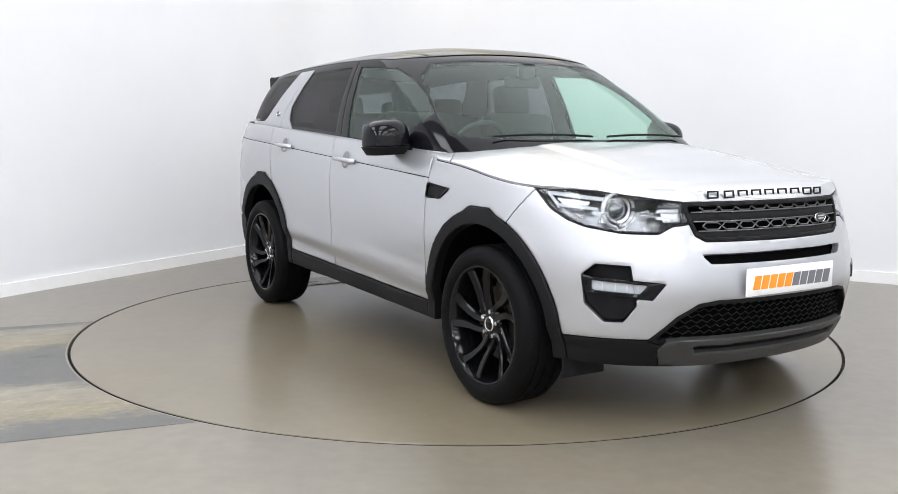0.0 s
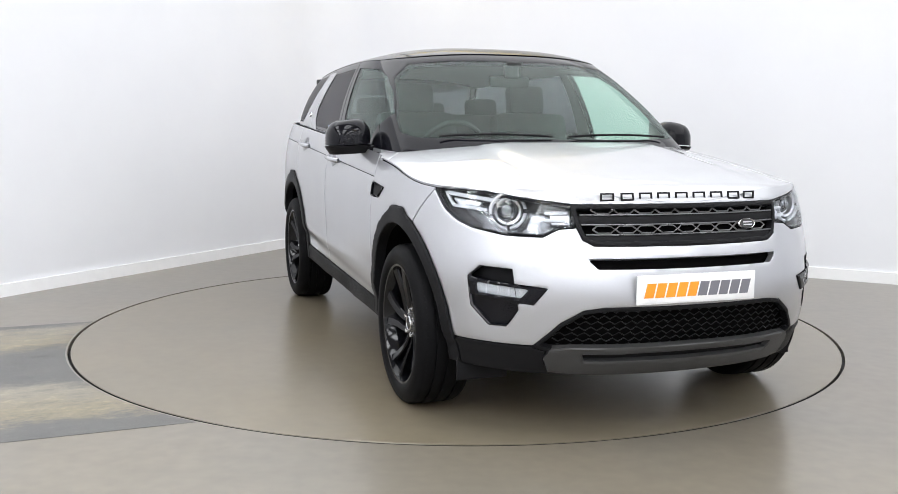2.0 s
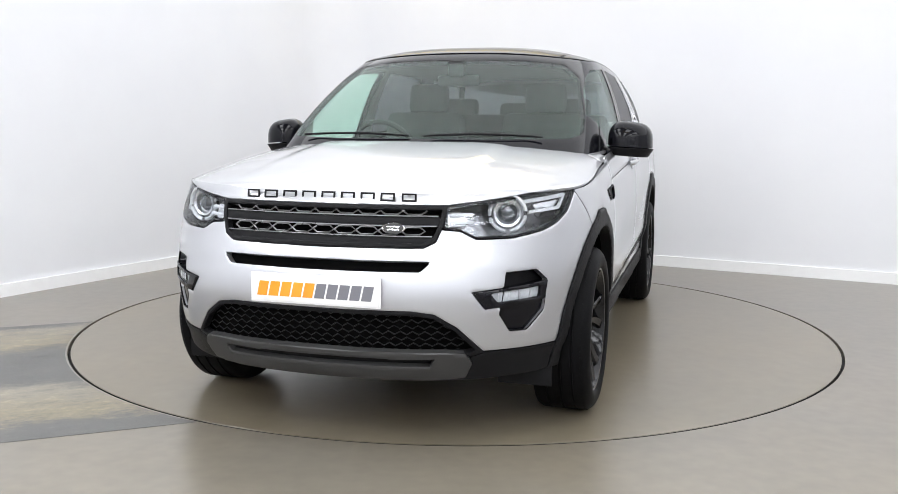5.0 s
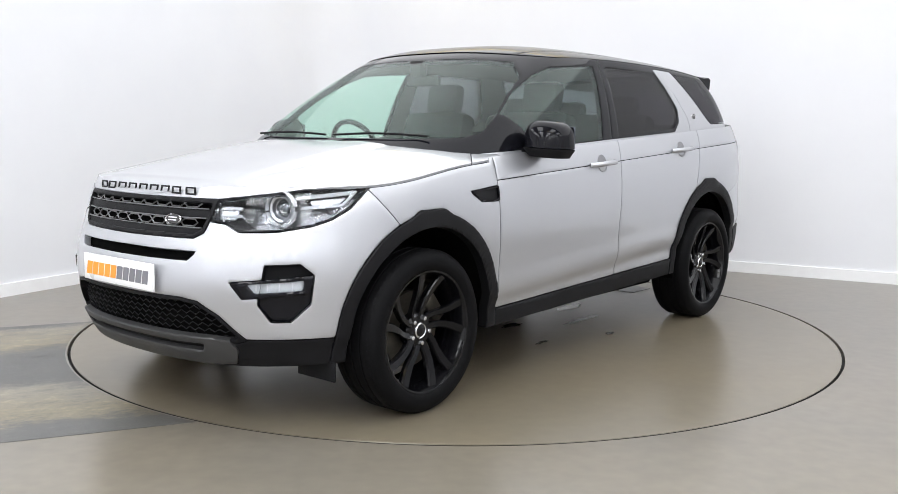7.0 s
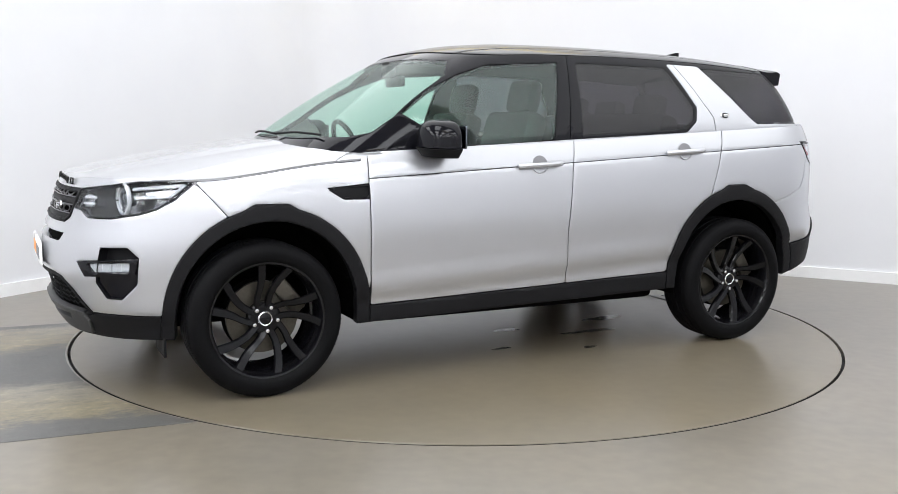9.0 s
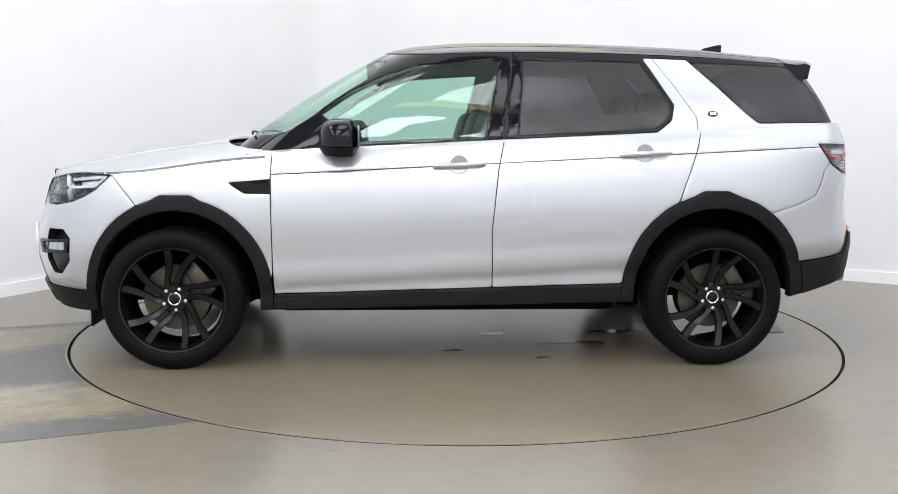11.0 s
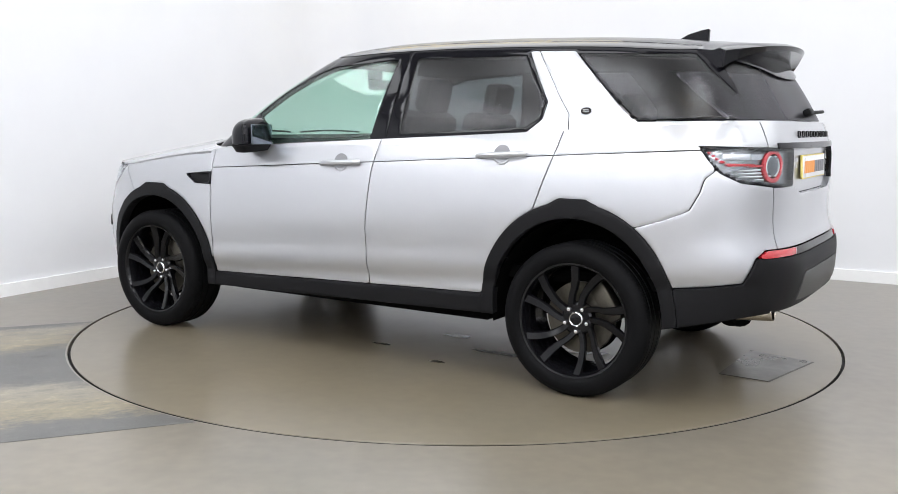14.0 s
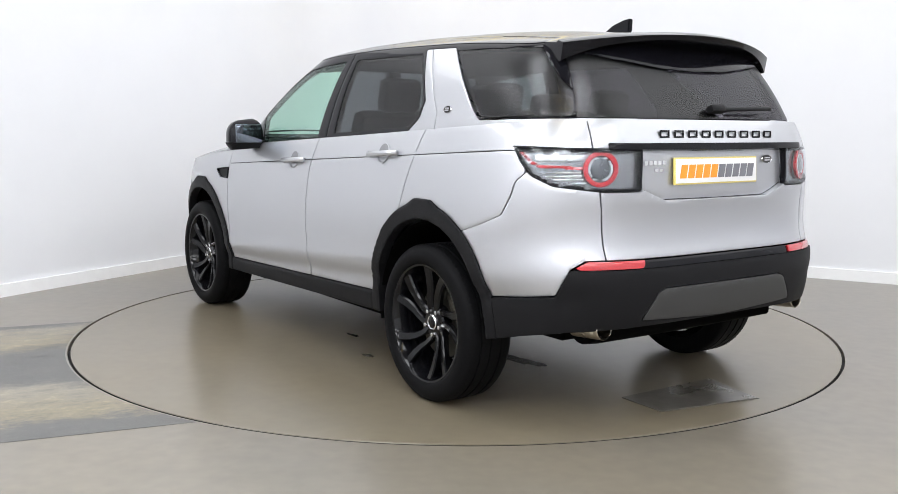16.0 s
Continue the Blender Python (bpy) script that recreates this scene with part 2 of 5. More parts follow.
def rounded(poly, times=2, q=0.25):
    P = np.array(poly, float)
    for _ in range(times):
        N = np.roll(P, -1, 0)
        P = np.stack([P * (1 - q) + N * q, P * q + N * (1 - q)], 1).reshape(-1, 2)
    return P

def inside(poly, X, Y):
    """Signed distance of points to a polygon, negative within."""
    P = np.array(poly, float)
    best, sign = np.full(len(X), 1e9), np.ones(len(X))
    for (ax, ay), (bx, by) in zip(P, np.roll(P, -1, 0)):
        ex, ey = bx - ax, by - ay
        wx, wy = X - ax, Y - ay
        t = np.clip((wx * ex + wy * ey) / (ex * ex + ey * ey + 1e-12), 0, 1)
        best = np.minimum(best, (wx - ex * t) ** 2 + (wy - ey * t) ** 2)
        c = ((ay <= Y) != (by <= Y)) & (X < ex * (Y - ay) / (ey if abs(ey) > 1e-12 else 1e-12) + ax)
        sign = np.where(c, -sign, sign)
    return np.sqrt(best) * sign

def side_poly(poly, soft=2):
    P = rounded(poly, soft) if soft else poly
    return lambda V: inside(P, V[:, 0], V[:, 2])

def front_poly(poly, soft=2, rear=False):
    P = rounded(poly, soft) if soft else poly
    s = -1 if rear else 1
    return lambda V: np.maximum(inside(P, np.abs(V[:, 1]), V[:, 2]), 0.6 - s * V[:, 0])

def corner_poly(poly, soft=2, rear=False):
    """Polygon seen along the corner's diagonal: across = |y| - |x| + 1, up = z."""
    P = rounded(poly, soft) if soft else poly
    s = -1 if rear else 1
    return lambda V: np.maximum(inside(P, np.abs(V[:, 1]) - s * V[:, 0] + 1, V[:, 2]), 0.6 - s * V[:, 0])

def both(*gs):
    return lambda V: np.max([g(V) for g in gs], axis=0)

def less(g, *cuts, gap=0.0025):
    return lambda V: np.max([g(V) + gap] + [gap - c(V) for c in cuts], axis=0)

def left(V):
    return -V[:, 1]

def lerp(x, xs, ys):
    return np.interp(x, xs, ys)

def smooth_curve(xs, ys):
    """A smooth curve through a few knots (Catmull-Rom), as a lookup."""
    xs, ys = np.array(xs, float), np.array(ys, float)
    m = np.gradient(ys, xs)
    def f(x):
        x = np.clip(np.asarray(x, float), xs[0], xs[-1])
        i = np.clip(np.searchsorted(xs, x) - 1, 0, len(xs) - 2)
        h = xs[i + 1] - xs[i]
        t = (x - xs[i]) / h
        return ((2 * t**3 - 3 * t**2 + 1) * ys[i] + (t**3 - 2 * t**2 + t) * h * m[i]
                + (-2 * t**3 + 3 * t**2) * ys[i + 1] + (t**3 - t**2) * h * m[i + 1])
    return f

def box(bm, x0, x1, y0, y1, z0, z1, bevel=0.0, seg=2):
    r = bmesh.ops.create_cube(bm, size=1.0, matrix=Matrix.Translation(((x0 + x1) / 2, (y0 + y1) / 2, (z0 + z1) / 2))
                              @ Matrix.Diagonal((abs(x1 - x0), abs(y1 - y0), abs(z1 - z0), 1)))
    if bevel:
        es = list({e for v in r["verts"] for e in v.link_edges})
        bmesh.ops.bevel(bm, geom=es, offset=bevel, segments=seg, affect="EDGES", profile=0.5)
    return bm

def lathe(bm, profile, m=None, steps=48, closed=False):
    """Turn (radius, along) pairs about the y axis."""
    m = m or Matrix()
    rows = []
    for r, y in profile:
        rows.append([bm.verts.new(m @ Vector((r * math.cos(2 * math.pi * k / steps), y, r * math.sin(2 * math.pi * k / steps)))) for k in range(steps)])
    if closed:
        rows.append(rows[0])
    for a, b in zip(rows, rows[1:]):
        for k in range(steps):
            bm.faces.new((a[k], a[(k + 1) % steps], b[(k + 1) % steps], b[k]))
    return bm

def tube(bm, pts, r, steps=10):
    """A round bar along points."""
    rings = []
    pts = [Vector(p) for p in pts]
    for i, p in enumerate(pts):
        d = (pts[min(i + 1, len(pts) - 1)] - pts[max(i - 1, 0)]).normalized()
        a = d.orthogonal().normalized() if i == 0 else (rings[-1][1] - d * rings[-1][1].dot(d)).normalized()
        b = d.cross(a)
        rings.append(([bm.verts.new(p + r * (a * math.cos(2 * math.pi * k / steps) + b * math.sin(2 * math.pi * k / steps))) for k in range(steps)], a))
    for (A, _), (B, _) in zip(rings, rings[1:]):
        for k in range(steps):
            bm.faces.new((A[k], A[(k + 1) % steps], B[(k + 1) % steps], B[k]))
    bm.faces.new(rings[0][0][::-1])
    bm.faces.new(rings[-1][0])
    return bm

def slab(bm, poly, y0, y1):
    """A plate from a polygon in the x-z plane between two y values."""
    A = [bm.verts.new((x, y0, z)) for x, z in poly]
    B = [bm.verts.new((x, y1, z)) for x, z in poly]
    bm.faces.new(A)
    bm.faces.new(B[::-1])
    for k in range(len(poly)):
        j = (k + 1) % len(poly)
        bm.faces.new((A[k], B[k], B[j], A[j]))
    return bm

# ---------------------------------------------------------------- room
LEFT_DIR = Vector((0.474, 0.8805, 0.0))        # along the side wall, away from the camera
BACK_DIR = Vector((0.8805, -0.474, 0.0))       # along the back wall
CORNER = Vector((-1.320, 4.231, 0.0))
ROOM_L, ROOM_W, ROOM_H, BEND = 13.5, 11.0, 3.5, 0.5

def room_outline(inset=0.0):
    """Inner outline of the room, with a bent back corner, corner by corner."""
    c = CORNER + (BACK_DIR - LEFT_DIR) * inset
    pts = []
    centre = c + (BACK_DIR - LEFT_DIR) * BEND
    for k in range(17):
        a = math.pi / 2 * k / 16
        pts.append(centre - BACK_DIR * BEND * math.cos(a) + LEFT_DIR * BEND * math.sin(a))
    w, l = ROOM_W - 2 * inset, ROOM_L - 2 * inset
    pts += [c + BACK_DIR * w, c + BACK_DIR * w - LEFT_DIR * l, c - LEFT_DIR * l]
    return pts

def wall_between(name, inner, outer, z0, z1, mat, label):
    bm = bmesh.new()
    n = len(inner)
    rows = [[bm.verts.new((p.x, p.y, z)) for p in pts] for pts, z in ((inner, z0), (inner, z1), (outer, z1), (outer, z0))]
    for a, b in zip(rows, rows[1:] + rows[:1]):
        for k in range(n - 1):
            bm.faces.new((a[k], a[k + 1], b[k + 1], b[k]))
    bm.faces.new([r[0] for r in rows])
    bm.faces.new([r[-1] for r in rows][::-1])
    return tagged(part(name, bm, mat, None), label, "wall" if "wall" in name else "skirting", kind="structure")

INNER, OUTER = room_outline(), room_outline(-0.15)
wall_between("wall_back", INNER[:18], OUTER[:18], -0.02, ROOM_H, WALL, "smooth white painted studio wall with a curved corner")
wall_between("wall_east", INNER[17:19], OUTER[17:19], -0.02, ROOM_H, WALL, "smooth white painted studio wall")
wall_between("wall_south", INNER[18:20], OUTER[18:20], -0.02, ROOM_H, WALL, "smooth white painted studio wall")
wall_between("wall_west", [INNER[19], INNER[0]], [OUTER[19], OUTER[0]], -0.02, ROOM_H, WALL, "smooth white painted studio wall")
SK = room_outline(0.016)
wall_between("baseboard", [SK[19]] + SK[:18], [p for p in [INNER[19]] + INNER[:18]], 0.0, 0.092, SKIRT, "white painted skirting board along the studio wall")

def flat_ring(name, pts, z, mat, thick_by=0.1):
    bm = bmesh.new()
    A = [bm.verts.new((p.x, p.y, z)) for p in pts]
    B = [bm.verts.new((p.x, p.y, z + thick_by)) for p in pts]
    bm.faces.new(A)
    bm.faces.new(B[::-1])
    for k in range(len(pts)):
        j = (k + 1) % len(pts)
        bm.faces.new((A[k], A[j], B[j], B[k]))
    return part(name, bm, mat, None)

tagged(flat_ring("ceiling", OUTER, ROOM_H, CEILING), "plain grey painted studio ceiling", "ceiling", kind="structure")

# floor with a round pit for the turntable
def build_floor():
    bm = bmesh.new()
    n = 192
    hole = [Vector((math.cos(2 * math.pi * k / n), math.sin(2 * math.pi * k / n), 0)) * (DISC_R + 0.0165) for k in range(n)]
    far = []
    for h in hole:
        d = h.normalized()
        far.append(d * 16)
    a = [bm.verts.new(p) for p in hole]
    b = [bm.verts.new(p) for p in far]
    c = [bm.verts.new(p + Vector((0, 0, -0.12))) for p in hole]
    for k in range(n):
        j = (k + 1) % n
        bm.faces.new((a[k], b[k], b[j], a[j]))
        bm.faces.new((c[k], a[k], a[j], c[j]))
    bm.faces.new(c)
    return tagged(part("floor", bm, FLOOR, None, angle=60), "glossy beige-grey painted concrete studio floor", "floor", kind="structure")
build_floor()

def build_turntable():
    t = tagged(new("turntable"), "round beige painted turntable set flush in the floor", "turntable")
    bm = bmesh.new()
    lathe(bm, [(0.0001, -0.0006)] + [(DISC_R * k / 16, -0.0006) for k in range(1, 16)] + [(DISC_R - 0.002, -0.0006), (DISC_R, -0.002)], Matrix.Rotation(radians(90), 4, "X"), 192)
    part("deck", bm, DISC, t)
    # added black ring draws the deep shade in the gap round the deck
    bm = bmesh.new()
    lathe(bm, [(DISC_R - 0.0002, -0.004), (DISC_R + 0.0005, -0.030), (DISC_R + 0.016, -0.030), (DISC_R + 0.016, -0.06), (DISC_R - 0.0002, -0.06)], Matrix.Rotation(radians(90), 4, "X"), 192, closed=True)
    part("edge_seal", bm, SEAM, t, "black ring for the shade in the turntable's gap")
    rnd = random.Random(4)
    bm = bmesh.new()
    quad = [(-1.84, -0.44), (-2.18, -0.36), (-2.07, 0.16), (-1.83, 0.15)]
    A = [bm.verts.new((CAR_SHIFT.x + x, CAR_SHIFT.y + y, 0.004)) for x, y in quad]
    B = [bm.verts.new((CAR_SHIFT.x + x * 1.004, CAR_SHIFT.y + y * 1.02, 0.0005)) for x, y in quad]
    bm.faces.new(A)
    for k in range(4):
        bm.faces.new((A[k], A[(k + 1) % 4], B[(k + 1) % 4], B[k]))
    part("repair_patch", bm, DARKPATCH, t, "dark rough patch on the turntable", angle=20)
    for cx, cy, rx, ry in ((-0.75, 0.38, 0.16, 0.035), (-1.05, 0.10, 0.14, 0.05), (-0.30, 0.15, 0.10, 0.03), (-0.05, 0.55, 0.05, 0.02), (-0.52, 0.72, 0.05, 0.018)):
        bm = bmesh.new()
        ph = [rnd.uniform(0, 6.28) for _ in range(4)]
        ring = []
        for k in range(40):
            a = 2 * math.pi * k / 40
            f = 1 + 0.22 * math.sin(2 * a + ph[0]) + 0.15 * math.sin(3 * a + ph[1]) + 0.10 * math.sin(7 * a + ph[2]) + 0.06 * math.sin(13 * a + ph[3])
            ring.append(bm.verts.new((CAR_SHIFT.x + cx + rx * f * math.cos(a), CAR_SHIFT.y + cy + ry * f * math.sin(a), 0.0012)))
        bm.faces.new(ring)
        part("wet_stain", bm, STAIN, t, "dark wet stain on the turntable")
    return t
TURNTABLE = build_turntable()

# worn access hatch between the turntable and the side wall
def build_hatch():
    turn = math.atan2(0.380, 0.925)
    xs, ys = np.linspace(-3.6, 0.0, 181), np.linspace(-1.43, 0.815, 113)
    P = np.zeros((len(xs), len(ys), 3))
    P[:, :, 0], P[:, :, 1] = xs[:, None], ys[None]
    S = clip(grid(P), lambda V: DISC_R + 0.026 - np.hypot(V[:, 0], V[:, 1]))
    V, F = thick(S, 0.0012, 0.0, 0.0003)
    V[:, 2] += 0.0018
    ob = to_object("floor_hatch", V, F, HATCH)
    ob.matrix_basis = Matrix.Rotation(turn, 4, "Z")
    tagged(ob, "worn slate-grey and tan painted strip of concrete floor", "floor", kind="structure")
build_hatch()

# ceiling lights
def ceiling_light(x, y, w, l, mat, label):
    ob = tagged(new("ceiling_light"), label, "ceiling light", "studio ceiling lights")
    ob.matrix_basis = Matrix.Translation((x, y, ROOM_H)) @ Matrix.Rotation(math.atan2(LEFT_DIR.y, LEFT_DIR.x), 4, "Z")
    bm = bmesh.new()
    for s in (-1, 1):
        box(bm, -l / 2 - 0.004, l / 2 + 0.004, s * w / 2 - (0.004 if s < 0 else 0), s * w / 2 + (0.004 if s > 0 else 0), -0.058, -0.004)
        box(bm, s * l / 2 - (0.004 if s < 0 else 0), s * l / 2 + (0.004 if s > 0 else 0), -w / 2, w / 2, -0.058, -0.004)
    part("housing", bm, SKIRT, ob)
    bm = bmesh.new()
    box(bm, -l / 2, l / 2, -w / 2, w / 2, -0.06, -0.03)
    part("diffuser", bm, mat, ob)
    return ob

def light_at(along, across, w, l, mat, label):
    p = CORNER + BACK_DIR * across - LEFT_DIR * along
    ceiling_light(p.x, p.y, w, l, mat, label)

for i in range(6):
    for k in range(5):
        al, ac = 1.16 + 2.23 * i, 1.12 + 2.19 * k
        if i > 1:
            light_at(al, ac, 0.95, 1.50, LIGHT_FRONT if i > 2 else LIGHT_MIDDLE, "bright white ceiling softbox with a glowing diffuser")
        else:
            light_at(al, ac, 2.18, 2.22, LIGHT_WHITE, "square white luminous ceiling panel with a glowing diffuser")
def hanging_strip(x, y, w):
    """A slim warm tube under the ceiling."""
    ob = tagged(new("strip_light"), "slim warm yellow strip light hanging below the ceiling", "strip light", "warm strip lights")
    ob.matrix_basis = Matrix.Translation((x, y, 3.2)) @ Matrix.Rotation(math.atan2(BACK_DIR.y, BACK_DIR.x), 4, "Z")
    bm = bmesh.new()
    box(bm, -w / 2, w / 2, -0.10, 0.10, 0.0, 0.05, 0.01)
    part("housing", bm, SKIRT, ob)
    bm = bmesh.new()
    box(bm, -w / 2 + 0.02, w / 2 - 0.02, -0.09, 0.09, -0.03, -0.001, 0.008)
    part("tube", bm, LIGHT_WARM, ob)
    for s in (-1, 1):
        bm = bmesh.new()
        tube(bm, [(s * w * 0.4, 0, 0.05), (s * w * 0.4, 0, 0.25)], 0.006, 6)
        part("hanger", bm, SKIRT, ob)
hanging_strip(0.2, 3.0, 2.6)
hanging_strip(0.4, -3.6, 1.6)

# ---------------------------------------------------------------- car body surfaces (x forward, y left, z up)
HOOD = smooth_curve([0.80, 1.125, 1.398, 1.742, 2.0, 2.09, 2.125, 2.16], [1.178, 1.154, 1.118, 1.058, 1.003, 0.975, 0.952, 0.918])
ROOF = smooth_curve([-2.15, -1.854, -1.431, -0.941, -0.449, 0.014, 0.213, 0.379, 0.5], [1.585, 1.622, 1.660, 1.680, 1.686, 1.672, 1.648, 1.600, 1.545])
NOSE = smooth_curve([0.22, 0.32, 0.45, 0.60, 0.70, 0.80, 0.90, 0.96, 1.25], [2.10, 2.175, 2.225, 2.245, 2.225, 2.19, 2.16, 2.13, 2.05])
TAIL = smooth_curve([0.22, 0.34, 0.46, 0.60, 0.68, 0.76, 1.0, 1.13, 1.27], [-2.12, -2.19, -2.235, -2.25, -2.24, -2.215, -2.21, -2.205, -2.16])
FLANK = smooth_curve([-0.80, -0.64, -0.575, -0.535, -0.42, -0.20, -0.02, 0.0, 0.05, 0.20], [0.890, 0.903, 0.906, 0.920, 0.928, 0.937, 0.920, 0.916, 0.903, 0.842])

def crease(x):
    return 1.025 - 0.0547 * x

def belt(x):
    return 1.135 - 0.055 * x

def hood_z(x, y):
    t = np.clip((0.50 - np.abs(y)) / 0.10, 0, 1)
    fade = np.clip((2.05 - x) / 0.5, 0, 1)
    return HOOD(x) - 0.085 * (np.abs(y) / 0.87) ** 3.5 + 0.010 * fade * (t * t * (3 - 2 * t) - 1)

def roof_z(x, y):
    return ROOF(x) - 0.085 * (np.abs(y) / 0.68) ** 2.8

def outline(n_front, n_side, n_rear):
    """Plan of the body from front middle to rear middle as (segment, parameter)."""
    f = np.linspace(0, 1, n_front, endpoint=False)
    s = np.linspace(0, 1, n_side, endpoint=False)
    r = np.linspace(0, 1, n_rear)
    return np.concatenate([np.stack([0 * f, f], 1), np.stack([0 * s + 1, s], 1), np.stack([0 * r + 2, r], 1)])

def ring_points(Q, z, nose, tail, half_f, half_r, x_f, x_r, n_f, n_r):
    seg, t = Q[:, 0], Q[:, 1]
    a = t * math.pi / 2
    xf = x_f + (nose - x_f) * np.cos(a) ** (2 / n_f)
    yf = half_f * np.sin(a) ** (2 / n_f)
    xs = x_f + (x_r - x_f) * t
    ys = half_f + (half_r - half_f) * t
    xr = x_r + (tail - x_r) * np.sin(a) ** (2 / n_r)
    yr = half_r * np.maximum(np.cos(a), 0) ** (2 / n_r)
    x = np.where(seg == 0, xf, np.where(seg == 1, xs, xr))
    y = np.where(seg == 0, yf, np.where(seg == 1, ys, yr))
    return x, y

def lower_xy(Q, z):
    """Point of the lower body at height z for every outline sample."""
    x = np.where(Q[:, 0] == 0, 1.6, np.where(Q[:, 0] == 1, 1.3 - 2.6 * Q[:, 1], -1.8))
    for _ in range(3):
        w = FLANK(z - crease(x))
        x, y = ring_points(Q, z, NOSE(z), TAIL(z), w, w - 0.02 * np.clip((z - 0.7) / 0.5, 0, 1), 1.30, -1.42, 2.5, 3.9)
    return x, y

def lower_body():
    Q = outline(170, 210, 150)
    z = np.full(len(Q), 1.0)
    for _ in range(6):
        x, y = lower_xy(Q, z)
        k = np.clip((x - 0.75) / 0.3, 0, 1)
        z = k * hood_z(x, y) + (1 - k) * belt(x)
    top = z
    rows = []
    for v in np.linspace(0, 1, 76):
        zz = 0.24 + v * (top - 0.24)
        x, y = lower_xy(Q, zz)
        rows.append(np.stack([x, y, zz], 1))
    half = np.array(rows)                       # v, u, xyz
    other = half[:, ::-1] * np.array([1, -1, 1.0])
    P = np.concatenate([other[:, :-1], half], 1)
    P = np.transpose(P, (1, 0, 2))
    return weld(*grid(P)), half[-1]

LOWER, TOPLINE = lower_body()

def hood_surface():
    line = TOPLINE[TOPLINE[:, 0] > 0.78]
    s = np.linspace(-1, 1, 121)
    P = np.zeros((len(line), len(s), 3))
    P[:, :, 0] = line[:, 0:1]
    P[:, :, 1] = line[:, 1:2] * s[None]
    P[:, :, 2] = hood_z(P[:, :, 0], P[:, :, 1])
    V, F = grid(P)
    return weld(V, F[:, ::-1])

HOODS = hood_surface()

def upper_body():
    Q = outline(120, 150, 100)
    xb, yb = ring_points(Q, 0, 1.165, -2.155, 0.850, 0.815, 0.35, -1.50, 4.0, 3.8)
    xt, yt = ring_points(Q, 0, 0.325, -1.93, 0.682, 0.655, -0.25, -1.50, 3.8, 4.0)
    zb, zt = belt(xb) - 0.01, roof_z(xt, yt)
    zb = np.where(xb > 0.75, np.minimum(hood_z(xb, yb), zb + 0.03) - 0.02, zb)
    rows = []
    for v in np.linspace(0, 1, 44):
        b = 0.018 * 4 * v * (1 - v)
        x = xb + (xt - xb) * v + 0.022 * 4 * v * (1 - v) * np.clip((xb - 0.35) / 0.5, 0, 1)
        y = (yb + (yt - yb) * v)
        k = np.hypot(np.clip(np.abs(y), 0, 1), 0.3)
        rows.append(np.stack([x, y + b * np.sign(y) * np.clip(y / 0.5, 0, 1), zb + (zt - zb) * v + b * 0.9], 1))
    half = np.array(rows)
    half[-1, :, 2] = zt
    other = half[:, ::-1] * np.array([1, -1, 1.0])
    P = np.transpose(np.concatenate([other[:, :-1], half], 1), (1, 0, 2))
    return weld(*grid(P)), half[-1]

UPPER, ROOFLINE = upper_body()

def roof_surface():
    s = np.linspace(-1, 1, 81)
    P = np.zeros((len(ROOFLINE), len(s), 3))
    P[:, :, 0] = ROOFLINE[:, 0:1]
    P[:, :, 1] = ROOFLINE[:, 1:2] * s[None]
    P[:, :, 2] = roof_z(P[:, :, 0], P[:, :, 1])
    V, F = grid(P)
    return weld(V, F[:, ::-1])

ROOFS = roof_surface()

# ---------------------------------------------------------------- car
CAR = tagged(new("car"), "silver five-door off-roader with black roof and wheels on the turntable", "car")
HUBS = ((1.3705, 0.350), (-1.3705, 0.356))

def arch(cx, cz, flat, lift):
    """Distance to a wheel-arch outline about a hub, in side view."""
    def g(V):
        dx, dz = V[:, 0] - cx, V[:, 2] - cz
        a = np.arctan2(dz, dx)
        d = np.hypot(dx, dz) - (flat + lift * np.clip(np.sin(a), 0, 1) ** 1.5)
        d = np.where(dz < 0, np.abs(dx) - flat, d)
        return np.maximum(d, 0.60 - np.abs(V[:, 1]))
    return g

def tab(x0, x1, z):
    P = [(x0 - 0.09, z - 0.05), (x0, z), (x1, z), (x1 + 0.09, z - 0.05)]
    return lambda V: np.maximum(inside(P, V[:, 0], V[:, 2]), 0.62 - np.abs(V[:, 1]))

def either(*gs):
    return lambda V: np.min([g(V) for g in gs], axis=0)

TRIM_F = either(arch(1.345, 0.35, 0.466, 0.045), tab(1.27, 1.42, 0.872))
TRIM_R = either(arch(-1.362, 0.36, 0.474, 0.055), tab(-1.42, -1.29, 0.902))
HOLE_F = arch(1.350, 0.35, 0.408, 0.040)
HOLE_R = arch(-1.362, 0.36, 0.412, 0.045)

def sill(V):
    return np.maximum(V[:, 2] - (0.381 + 0.028 * (0.839 - V[:, 0])), np.abs(V[:, 0] + 0.03) - 0.95)

